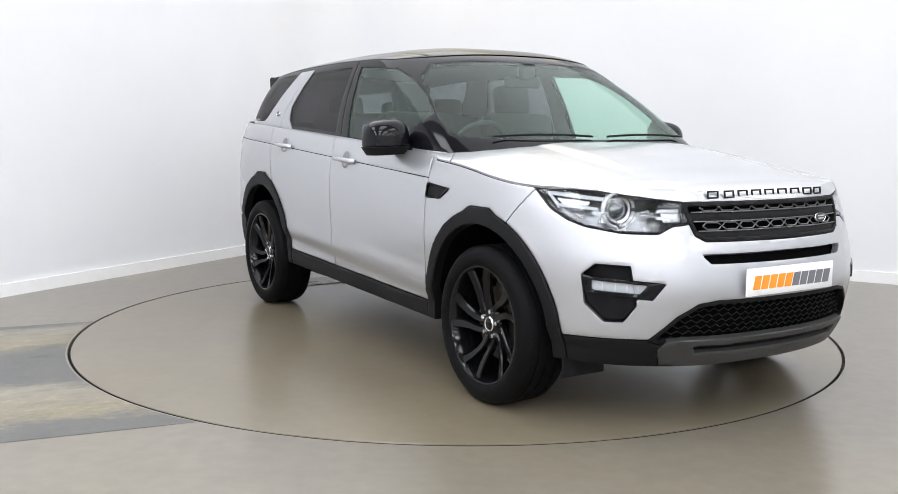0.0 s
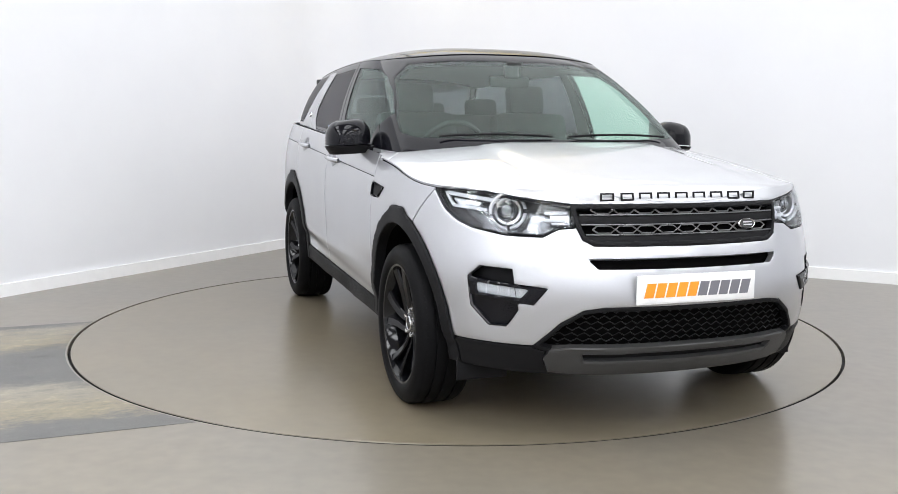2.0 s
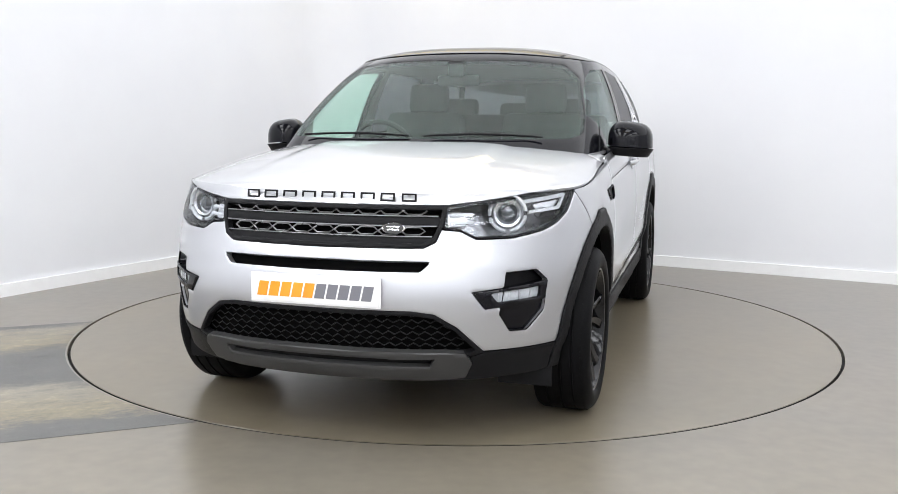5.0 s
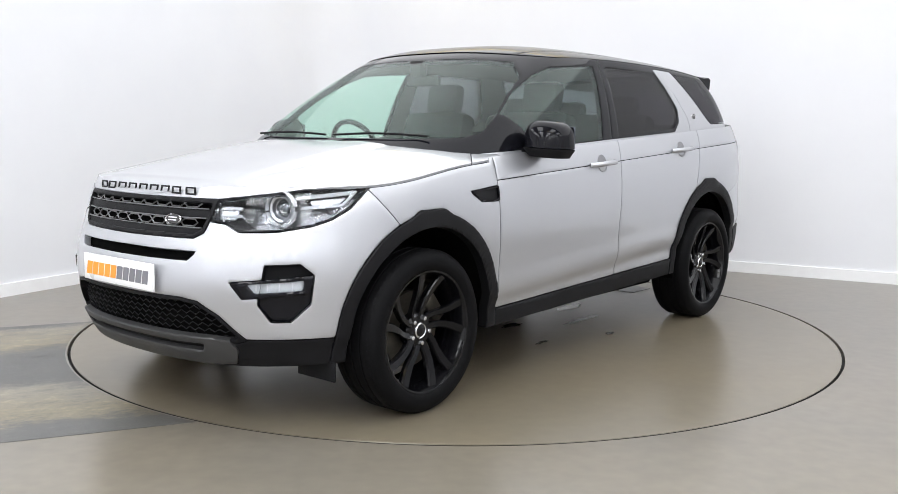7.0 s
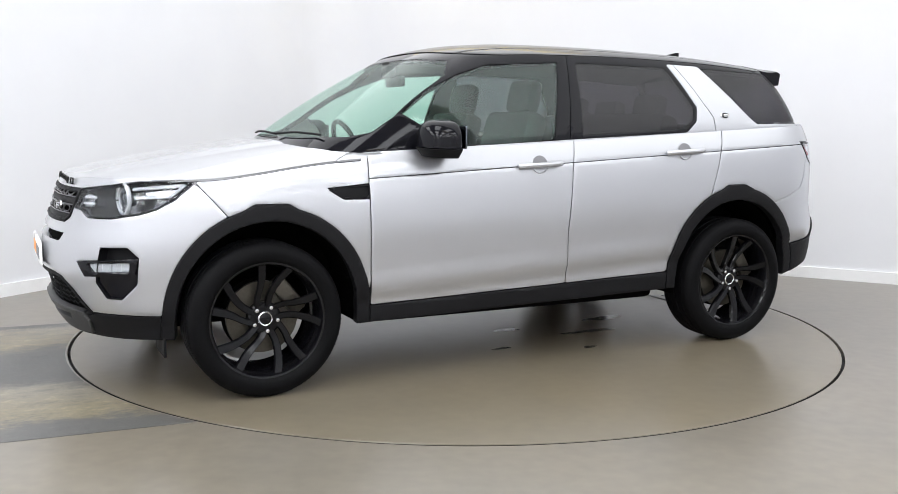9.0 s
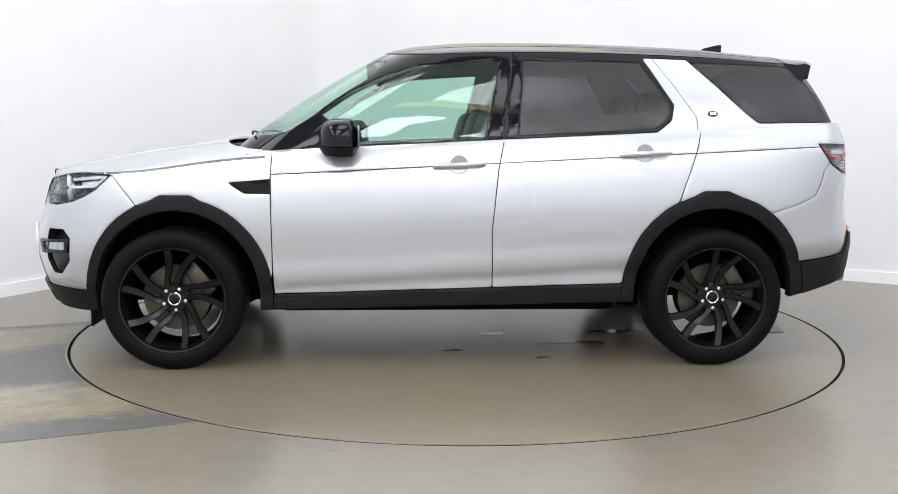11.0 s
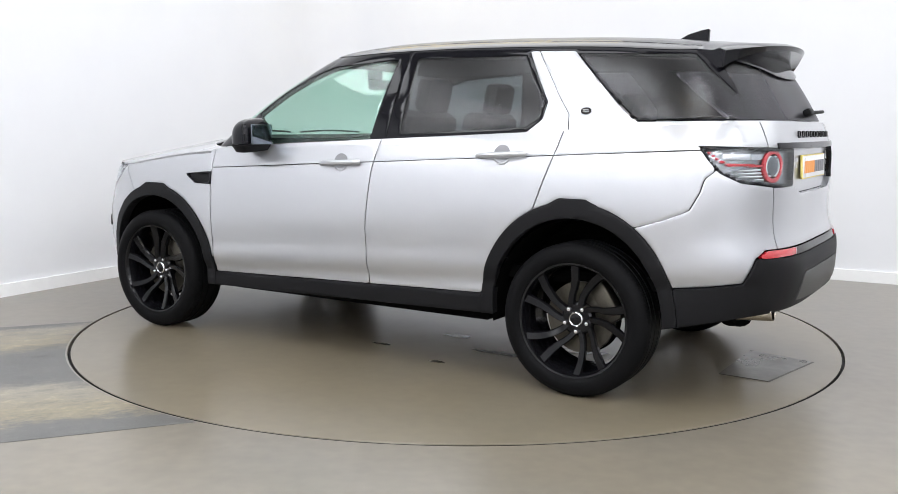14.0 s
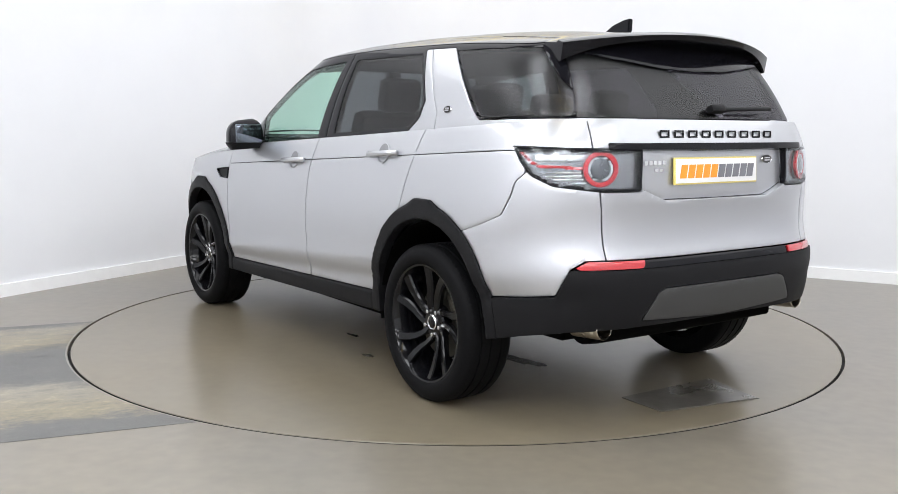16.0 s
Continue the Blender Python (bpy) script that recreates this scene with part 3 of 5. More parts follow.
GRILLE = front_poly([(-0.1, 0.930), (0.462, 0.930), (0.452, 0.86), (0.43, 0.80), (0.39, 0.778), (-0.1, 0.774)], 0)
SLOT = front_poly([(-0.1, 0.728), (0.418, 0.728), (0.385, 0.694), (-0.1, 0.692)], 0)
MOUTH = front_poly([(-0.1, 0.548), (0.36, 0.548), (0.44, 0.536), (0.515, 0.485), (0.60, 0.384), (0.55, 0.37), (-0.1, 0.37)], 0)
HEADLAMP = corner_poly([(-0.645, 0.929), (-0.665, 0.843), (-0.585, 0.838), (-0.51, 0.808), (-0.30, 0.810), (-0.10, 0.832), (0.0, 0.855), (0.10, 0.895), (0.22, 0.985), (0.085, 0.985), (-0.18, 0.968), (-0.42, 0.947)], 0)
FOG = corner_poly([(-0.365, 0.684), (-0.17, 0.688), (-0.095, 0.645), (-0.115, 0.53), (-0.225, 0.460), (-0.335, 0.462), (-0.405, 0.53)], 0)
FOG_BEZEL = corner_poly([(-0.56, 0.617), (-0.49, 0.553), (-0.12, 0.574), (-0.095, 0.645)], 0)
FOG_LAMP = corner_poly([(-0.465, 0.612), (-0.150, 0.626), (-0.155, 0.585), (-0.42, 0.576)], 0)
def front_black(V):
    return np.maximum(V[:, 2] - 0.388, 0.9 - V[:, 0])
SKID = front_poly([(-0.1, 0.392), (0.47, 0.392), (0.535, 0.385), (0.555, 0.345), (0.525, 0.284), (0.4, 0.272), (-0.1, 0.268)], 0)
SKID_SLOT = front_poly([(-0.1, 0.364), (0.43, 0.364), (0.41, 0.334), (-0.1, 0.330)], 0)
REFLECT = corner_poly([(-0.77, 0.673), (-0.77, 0.704), (-0.46, 0.706), (-0.372, 0.674)], 0, rear=True)
STRIP = front_poly([(-0.1, 0.672), (0.60, 0.672), (0.60, 0.704), (-0.1, 0.704)], 0, rear=True)
def rear_black(V):
    y, x = np.abs(V[:, 1]), V[:, 0]
    return np.maximum(V[:, 2] - lerp(y + x + 1, [-1.3, -0.45, -0.37, -0.293, 0.2], [0.708, 0.708, 0.675, 0.572, 0.53]), 0.9 + x)
REAR_SKID = front_poly([(-0.1, 0.588), (0.36, 0.588), (0.395, 0.575), (0.465, 0.47), (-0.1, 0.445)], 0, rear=True)
TAILLAMP = corner_poly([(-0.745, 1.135), (-0.745, 0.972), (-0.546, 0.972), (-0.264, 0.995), (-0.139, 1.034), (-0.079, 1.087), (-0.035, 1.145)], 0, rear=True)
RECESS = front_poly([(-0.1, 1.135), (0.462, 1.135), (0.452, 0.985), (0.38, 0.955), (0.32, 0.935), (-0.1, 0.932)], 0, rear=True)
def tailgate(V):
    return np.max([np.abs(V[:, 1]) - lerp(V[:, 2], [0.6, 0.7, 0.9, 1.13, 1.26], [0.618, 0.620, 0.630, 0.662, 0.655]), V[:, 0] + 1.5, 0.70 - V[:, 2]], axis=0)
SEAM_B = lambda z: lerp(z, [0.3, 0.7, 1.0, 1.2], [-0.224, -0.215, -0.245, -0.285])
SEAM_C = lambda z: lerp(z, [0.3, 0.85, 0.893, 1.05, 1.13, 1.2, 1.3], [-1.02, -1.165, -1.18, -1.235, -1.262, -1.279, -1.27])
def door_front(V):
    x, z = V[:, 0], V[:, 2]
    return np.maximum(x - lerp(z, [0.3, 0.5, 0.95, 1.2], [0.868, 0.877, 0.882, 0.872]), SEAM_B(z) - x)
def door_rear(V):
    x, z = V[:, 0], V[:, 2]
    return np.maximum(x - SEAM_B(z), SEAM_C(z) - x)
def bumper_front(V):
    z = V[:, 2]
    return 1.535 + np.where(z > 0.82, (z - 0.82) * 0.85, 0.0) - V[:, 0]
def bumper_rear(V):
    x, z = V[:, 0], V[:, 2]
    return np.maximum(x + lerp(z, [0.5, 0.79, 0.83, 0.875, 0.95, 1.01, 1.04], [1.50, 1.64, 1.77, 1.876, 1.915, 1.93, 1.965]), z - 1.06)
VENT = side_poly([(1.088, 0.936), (0.882, 0.953), (0.882, 0.884), (1.01, 0.886)], 0)
def bonnet_edge(V):
    return hood_z(V[:, 0], V[:, 1]) - 0.0085 - V[:, 2] + np.where((V[:, 0] < 0.9) | (V[:, 0] > 1.70), 1, 0)
def low_edge(V):
    """Ragged-free lower rim of the body skin."""
    x = V[:, 0]
    return V[:, 2] - lerp(x, [-2.3, -2.1, -1.95, -1.75, 1.7, 2.1], [0.452, 0.43, 0.40, 0.35, 0.285, 0.268])

def right(V):
    return V[:, 1]
def all_in(V):
    return np.full(len(V), -1.0)

def pair(name, S, g, mat, depth=0.012, out=0.0, parent=None, label="", angle=32, roll=0.0015):
    """The same cut on both flanks, two parts."""
    obs = []
    for i, side in enumerate((left, right)):
        M = clip(clip(S, side), g)
        if len(M[1]):
            V, F = thick(M, depth, out, roll)
            obs.append(to_object(name, V, F, mat, parent[i] if parent else CAR, label, angle))
    return obs

def single(name, S, g, mat, depth=0.012, out=0.0, parent=None, label="", angle=32, roll=0.0015):
    V, F = thick(clip(S, g), depth, out, roll)
    return to_object(name, V, F, mat, parent or CAR, label, angle)

LOWER = clip(LOWER, lambda V: -low_edge(V))
CREASED = split(LOWER, lambda V: V[:, 2] - crease(V[:, 0]))
DOORS_F = pair("front_door", CREASED, less(door_front, TRIM_F, sill), PAINT, label="silver painted front door")
DOORS_R = pair("rear_door", CREASED, less(door_rear, TRIM_R, sill), PAINT, label="silver painted rear door")
WINGS = pair("front_wing", LOWER, less(lambda V: 0.84 - V[:, 0], door_front, TRIM_F, front_black, bumper_front, HEADLAMP, VENT, sill, bonnet_edge, SLOT), PAINT)
pair("rear_wing", CREASED, less(lambda V: V[:, 0] + 0.95, door_rear, TRIM_R, rear_black, bumper_rear, TAILLAMP, tailgate, sill), PAINT)
FRONT_BUMPER = single("front_bumper", LOWER, less(bumper_front, TRIM_F, front_black, GRILLE, SLOT, MOUTH, HEADLAMP, FOG, FOG_BEZEL, bonnet_edge), PAINT, 0.03, label="silver painted front bumper")
pair("rear_bumper", LOWER, less(bumper_rear, TRIM_R, rear_black, TAILLAMP, tailgate), PAINT, label="silver painted rear bumper skin")
TAILGATE = single("tailgate", LOWER, less(tailgate, rear_black, TAILLAMP, RECESS), PAINT, 0.03, label="silver painted tailgate")
TRIMS = pair("wheel_arch_trim", LOWER, less(TRIM_F, HOLE_F, gap=0.0), PLASTIC, 0.05, 0.010, label="matt black plastic wheel-arch trim", roll=0.004)
pair("wheel_arch_trim", LOWER, less(TRIM_R, HOLE_R, gap=0.0), PLASTIC, 0.05, 0.010, label="matt black plastic wheel-arch trim", roll=0.004)
pair("sill", LOWER, less(sill, TRIM_F, TRIM_R), PLASTIC, 0.05, 0.008, roll=0.004)
pair("lower_front_bumper", LOWER, less(front_black, TRIM_F, MOUTH, SKID), PLASTIC, 0.03, 0.004)
LOW_REAR = single("lower_rear_bumper", LOWER, less(rear_black, TRIM_R, STRIP, REFLECT, REAR_SKID), PLASTIC, 0.03, 0.012)
single("rear_skid_plate", LOWER, less(REAR_SKID, gap=0.0), GREYPLASTIC, 0.02, 0.015, LOW_REAR, "grey plastic skid plate under the rear bumper")
single("bumper_strip", LOWER, less(STRIP, REFLECT, gap=0.0), BLACK, 0.02, 0.002, LOW_REAR)
pair("rear_reflector", LOWER, less(REFLECT, gap=0.001), RED, 0.02, 0.008, label="red plastic rear reflector")
SKIDP = single("skid_plate", LOWER, less(SKID, SKID_SLOT, gap=0.0), GREYPLASTIC, 0.03, 0.012, label="grey plastic front skid plate", roll=0.004)
single("skid_slot", LOWER, SKID_SLOT, PLASTIC, 0.01, -0.012, SKIDP)
def cowl(V):
    return 0.365 + 0.805 * np.clip(1 - (np.abs(V[:, 1]) / 0.852) ** 4, 0, 1) ** 0.25 - V[:, 0]
def wing_cap(V):
    """Seam across the bonnet's rear corner."""
    return ((V[:, 0] - 1.05) - (np.abs(V[:, 1]) - 0.90) * 1.15) * 0.66
single("bonnet", split(HOODS, wing_cap), less(cowl), PAINT, 0.012, roll=0.003, label="silver painted bonnet with raised middle")
V_, F_ = shifted(clip(LOWER, less(all_in, HOLE_F, HOLE_R, HEADLAMP, FOG, gap=0.0)), -0.040)
to_object("inner_shell", V_, F_, DARK, CAR)
V_, F_ = thick(clip(LOWER, less(RECESS, gap=0.0)), 0.006, -0.028)
to_object("plate_recess", V_, F_, PAINT, TAILGATE)

# small lookups on the skin
def on_skin(S, a, b, axes, where=None):
    """Place and outward normal on a surface for two given coordinates."""
    V, F = S
    n = normals(V, F)
    k = np.ones(len(V), bool) if where is None else where(V)
    V, n = V[k], n[k]
    i = np.argmin((V[:, axes[0]] - a) ** 2 + (V[:, axes[1]] - b) ** 2)
    P = V[i].copy()
    P[axes[0]], P[axes[1]] = a, b
    return Vector(P), Vector(n[i])

def facing(P, n, roll=0.0):
    """A pose whose y axis points along n, with z up."""
    y = n.normalized()
    x = y.cross(Vector((0, 0, 1))).normalized()
    z = x.cross(y)
    m = Matrix((x, y, z)).transposed().to_4x4()
    m.translation = P
    return m @ Matrix.Rotation(radians(roll), 4, "Y")

def mbox(bm, m, w, d, h, bevel=0.0):
    r = bmesh.ops.create_cube(bm, size=1.0, matrix=m @ Matrix.Diagonal((w, d, h, 1)))
    if bevel:
        bmesh.ops.bevel(bm, geom=list({e for v in r["verts"] for e in v.link_edges}), offset=bevel, segments=2, affect="EDGES", profile=0.5)
    return bm

def bowl(M, depth, way):
    """Back and side walls behind an opening."""
    V, F = M
    B = rim_edges(F)
    k = len(V)
    low = V - np.array(way) * depth
    side = np.concatenate([np.stack([B[:, 0], B[:, 1], B[:, 0] + k], 1), np.stack([B[:, 1], B[:, 1] + k, B[:, 0] + k], 1)])
    return np.concatenate([V, low]), np.concatenate([F + k, side])

FRONT = lambda V: V[:, 0] > 1.0
BACK = lambda V: V[:, 0] < -1.0

# headlamps
def torus(bm, m, R, r, depth=1.0, a0=0.0, a1=360.0, steps=40, sub=8):
    full = abs(a1 - a0) >= 360
    rings = []
    for k in range(steps if full else steps + 1):
        a = radians(a0 + (a1 - a0) * k / steps)
        rings.append([bm.verts.new(m @ Vector(((R + r * math.cos(2 * math.pi * j / sub)) * math.cos(a), depth * r * math.sin(2 * math.pi * j / sub), (R + r * math.cos(2 * math.pi * j / sub)) * math.sin(a)))) for j in range(sub)])
    for A, B in zip(rings, rings[1:] + (rings[:1] if full else [])):
        for j in range(sub):
            bm.faces.new((A[j], B[j], B[(j + 1) % sub], A[(j + 1) % sub]))
    if not full:
        bm.faces.new(rings[0])
        bm.faces.new(rings[-1][::-1])
    return bm

def headlamp(side, cut):
    M = clip(clip(LOWER, left if side > 0 else right), less(HEADLAMP, bonnet_edge))
    way = Vector((0.93, 0.36 * side, 0.05)).normalized()
    V, F = bowl(M, 0.15, way)
    lamp = to_object("headlamp", V, F, LAMPGREY, CAR, "clear headlamp with round projector and light guides")
    V, F = thick(M, 0.004, -0.001)
    to_object("lens", V, F, CLEAR, lamp)
    rimz = less(HEADLAMP, lambda W: HEADLAMP(W) + 0.010, gap=0.0)
    V, F = thick(clip(M, rimz), 0.015, -0.004)
    to_object("bezel", V, F, BLACK, lamp)
    c = Vector((1.930, 0.650 * side, 0.895))
    m = facing(c, Vector((0.97, 0.22 * side, 0.0)))
    bm = bmesh.new()
    torus(bm, m, 0.068, 0.0075, 1.4, -8, 172)
    torus(bm, m, 0.068, 0.0075, 1.4, 186, 262)
    torus(bm, m, 0.068, 0.0075, 1.4, 276, 346)
    part("ring_light_guide", bm, WHITELENS, lamp, "pale ring-shaped light guide")
    bm = bmesh.new()
    lathe(bm, [(0.060, -0.01), (0.052, 0.004), (0.043, 0.0), (0.041, -0.02), (0.030, -0.03)], m, 40)
    part("projector_ring", bm, SILVER, lamp)
    bm = bmesh.new()
    bmesh.ops.create_uvsphere(bm, u_segments=28, v_segments=14, radius=0.039, matrix=m @ Matrix.Translation((0, -0.035, 0)))
    part("projector", bm, LENSDARK, lamp)
    # inner reflector with two bars, and the swept outer guide
    def band(name, poly, mat, out, depth=0.01):
        V, F = thick(clip(M, corner_poly(poly, 0)), depth, out)
        if len(F):
            to_object(name, V, F, mat, lamp)
    band("inner_reflector", [(-0.630, 0.918), (-0.640, 0.858), (-0.545, 0.858), (-0.52, 0.918)], SILVER, -0.034)
    band("light_bar", [(-0.620, 0.910), (-0.624, 0.897), (-0.50, 0.897), (-0.495, 0.910)], WHITELENS, -0.022)
    band("light_bar", [(-0.624, 0.880), (-0.628, 0.867), (-0.50, 0.867), (-0.495, 0.880)], WHITELENS, -0.022)
    band("outer_light_guide", [(-0.20, 0.952), (-0.20, 0.938), (0.115, 0.955), (0.15, 0.972)], WHITELENS, -0.020)
    band("outer_light_guide", [(-0.17, 0.912), (-0.17, 0.899), (0.06, 0.909), (0.09, 0.924)], WHITELENS, -0.020)
    band("outer_light_guide", [(0.045, 0.909), (0.07, 0.909), (0.15, 0.966), (0.125, 0.966)], WHITELENS, -0.020)
    band("outer_reflector", [(-0.12, 0.939), (-0.10, 0.918), (0.055, 0.924), (0.10, 0.950)], SILVER, -0.036)
LENSDARK = simple("projector_glass", (0.10, 0.11, 0.12), 0.06, metal=0.6, coat=1.0, vary=0.1)
headlamp(1, left)
headlamp(-1, right)

# fog lamps
for sd, cut in ((1, left), (-1, right)):
    M = clip(clip(LOWER, cut), FOG)
    V, F = bowl(M, 0.05, Vector((0.8, 0.6 * sd, 0)))
    pocket = to_object("fog_lamp_pocket", V, F, PLASTIC, CAR, "black plastic fog lamp surround")
    V, F = thick(clip(M, lambda V: V[:, 2] - 0.60), 0.01, -0.014)
    to_object("pocket_panel", V, F, BLACK, pocket)
    M = clip(clip(LOWER, cut), less(FOG_BEZEL, FOG_LAMP, gap=0.0))
    V, F = thick(M, 0.045, 0.006, 0.003)
    to_object("fog_bezel", V, F, BLACK, pocket)
    M = clip(clip(LOWER, cut), less(FOG_LAMP, gap=0.0))
    V, F = thick(M, 0.006, -0.008)
    to_object("fog_reflector", V, F, WHITELENS, pocket)
    V, F = thick(M, 0.003, 0.001)
    to_object("fog_lens", V, F, CLEAR, pocket)
    for k in range(4):
        P, n = on_skin(LOWER, sd * (0.655 + 0.033 * k), 0.601, (1, 2), FRONT)
        bm = bmesh.new()
        mbox(bm, facing(P - n * 0.011, n), 0.005, 0.008, 0.034)
        part("fog_rib", bm, SILVER, pocket)

# grille
GR = single("grille", LOWER, less(GRILLE, lambda V: GRILLE(V) + 0.016, gap=0.0), PLASTIC, 0.03, 0.004, label="black grille with hexagonal mesh rows", roll=0.003)
def skin_bar(z0, z1, half, out, mat, name, parent, depth=0.02, where=GRILLE, shrink=0.012):
    zone = lambda V: np.max([where(V) + shrink, V[:, 2] - z1, z0 - V[:, 2], np.abs(V[:, 1]) - half], axis=0)
    V, F = thick(clip(LOWER, zone), depth, out, 0.002)
    return to_object(name, V, F, mat, parent)
skin_bar(0.858, 0.889, 0.6, -0.004, PLASTIC, "grille_bar", GR)
skin_bar(0.778, 0.816, 0.6, -0.004, PLASTIC, "grille_bar", GR)
GRILLE_SKIN = clip(LOWER, lambda V: 1.9 - V[:, 0])
for zz, half in ((0.8915, 0.432), (0.8555, 0.428), (0.8180, 0.415)):
    bm = bmesh.new()
    tube(bm, [on_skin(GRILLE_SKIN, half * k / 12, zz, (1, 2))[0] - Vector((0.001, 0, 0)) for k in range(-12, 13)], 0.0027, 6)
    part("grille_trim", bm, GRILLEGREY, GR)

def hex_row(z_lo, z_hi, pitch, half, parent, mat, back=0.008, r=0.0028):
    """A zigzag of hexagonal openings along the nose."""
    bm = bmesh.new()
    n = int(half / pitch)
    for k in range(-n, n + 1):
        y, mid = k * pitch, (z_lo + z_hi) / 2
        ring = [(y - pitch * 0.5, mid), (y - pitch * 0.28, z_hi - 0.003), (y + pitch * 0.28, z_hi - 0.003), (y + pitch * 0.5, mid), (y + pitch * 0.28, z_lo + 0.003), (y - pitch * 0.28, z_lo + 0.003), (y - pitch * 0.5, mid)]
        chain = [on_skin(GRILLE_SKIN, yy, zz, (1, 2))[0] - Vector((back, 0, 0)) for yy, zz in ring]
        tube(bm, chain, r, 5)
    return part("grille_mesh", bm, mat, parent)
GRILLE_SKIN = clip(LOWER, lambda V: 1.9 - V[:, 0])
hex_row(0.8935, 0.925, 0.086, 0.425, GR, GRILLEGREY, r=0.0032)
hex_row(0.820, 0.853, 0.086, 0.415, GR, GRILLEGREY, r=0.0032)

def oval_badge(P, n, w, h, parent, name="badge", mat=None):
    m = facing(P, n) @ Matrix.Diagonal((w / 2, 1, h / 2, 1))
    bm = bmesh.new()
    lathe(bm, [(1.0, 0.0), (1.0, 0.004), (0.93, 0.007), (0.86, 0.005)], m, 32)
    ob = part(name, bm, CHROME, parent, "oval chrome-rimmed badge")
    bm = bmesh.new()
    lathe(bm, [(0.88, 0.002), (0.86, 0.0055), (0.001, 0.006)], m, 32)
    part("badge_face", bm, mat or GREYPLASTIC, ob)
    bm = bmesh.new()
    mm = facing(P, n)
    for dz in (-0.13, 0.13):
        mbox(bm, mm @ Matrix.Translation((0, 0.0072, dz * h)), w * 0.52, 0.002, h * 0.12)
    part("badge_mark", bm, CHROME, ob)
P, n = on_skin(LOWER, 0.275, 0.846, (1, 2), FRONT)
oval_badge(P + n * 0.004, n, 0.088, 0.042, GR, "grille_badge")

# lower mesh in the bumper's mouth
MO = single("lower_grille", LOWER, less(MOUTH, lambda V: MOUTH(V) + 0.014, gap=0.0), PLASTIC, 0.03, 0.002, label="black honeycomb lower grille")
def honeycomb():
    bm = bmesh.new()
    pz, py = 0.023, 0.044
    for i in range(7):
        z = 0.392 + pz * i
        half = float(lerp(z, [0.38, 0.485, 0.536, 0.55], [0.585, 0.505, 0.43, 0.36]))
        k = int(half / py)
        chain = []
        for j in range(-2 * k, 2 * k + 1):
            y = j * py / 2
            if abs(y) > half:
                continue
            P, nn = on_skin(GRILLE_SKIN, y, z + (pz * 0.28 if (j + i) % 2 else -pz * 0.28), (1, 2))
            chain.append(P - Vector((0.026, 0, 0)))
        tube(bm, chain, 0.0026, 5)
    return part("honeycomb", bm, PLASTIC, MO)
honeycomb()

# plates with plain bars for the print
def plate(P, n, side_edge, label):
    m = facing(P, n)
    bm = bmesh.new()
    mbox(bm, m, 0.520, 0.010, 0.111, 0.003)
    ob = part("number_plate", bm, side_edge, CAR, label)
    bm = bmesh.new()
    mbox(bm, m @ Matrix.Translation((0, 0.0055, 0)), 0.506, 0.004, 0.098, 0.001)
    part("plate_face", bm, PLATE, ob)
    for k in range(10):
        bm = bmesh.new()
        # plain slanted blocks, two colours
        u = -0.207 + 0.0465 * k
        w = 0.039
        mm = m @ Matrix.Translation((-u, 0.0085, -0.002)) @ Matrix(((1, 0, -0.22, 0), (0, 1, 0, 0), (0, 0, 1, 0), (0, 0, 0, 1)))
        mbox(bm, mm, w, 0.0015, 0.055)
        part("print_bar", bm, ORANGE if k < 5 else GREYPRINT, ob)
    return ob
plate(Vector((2.2535, 0.0, 0.617)), Vector((1, 0, 0.0)), PLATE, "white number plate with orange and grey bars")
plate(Vector((-2.192, 0.01, 1.047)), Vector((-1, 0, 0.06)), PLATEY, "yellow-edged rear plate with orange and grey bars")

def letter_blocks(S, z, half, count, h, w, where, name, sgn):
    ob = None
    for k in range(count):
        y = sgn * (-half + 2 * half * k / (count - 1))
        P, n = on_skin(S, y, z, (1, 2), where)
        n = Vector((n.x, n.y * 0.6, n.z * 0.15)).normalized()
        m = facing(P + n * 0.006, n)
        bm = bmesh.new()
        t = h * 0.21
        mbox(bm, m @ Matrix.Translation((0, 0, h / 2 - t / 2)), w, 0.005, t, 0.001)
        mbox(bm, m @ Matrix.Translation((0, 0, -h / 2 + t / 2)), w, 0.005, t, 0.001)
        mbox(bm, m @ Matrix.Translation((-w / 2 + t / 2, 0, 0)), t, 0.005, h - 2 * t)
        mbox(bm, m @ Matrix.Translation((w / 2 - t / 2, 0, 0)), t, 0.005, h - 2 * t)
        part(name, bm, PLASTIC, CAR)
NOSE_SKIN = clip(join(LOWER, HOODS), lambda V: 1.95 - V[:, 0])
letter_blocks(NOSE_SKIN, 0.957, 0.318, 9, 0.031, 0.056, None, "bonnet_letter_block", 1)
TAIL_SKIN = clip(LOWER, lambda V: V[:, 0] + 1.9)
letter_blocks(TAIL_SKIN, 1.196, 0.325, 9, 0.030, 0.052, None, "tailgate_letter_block", -1)
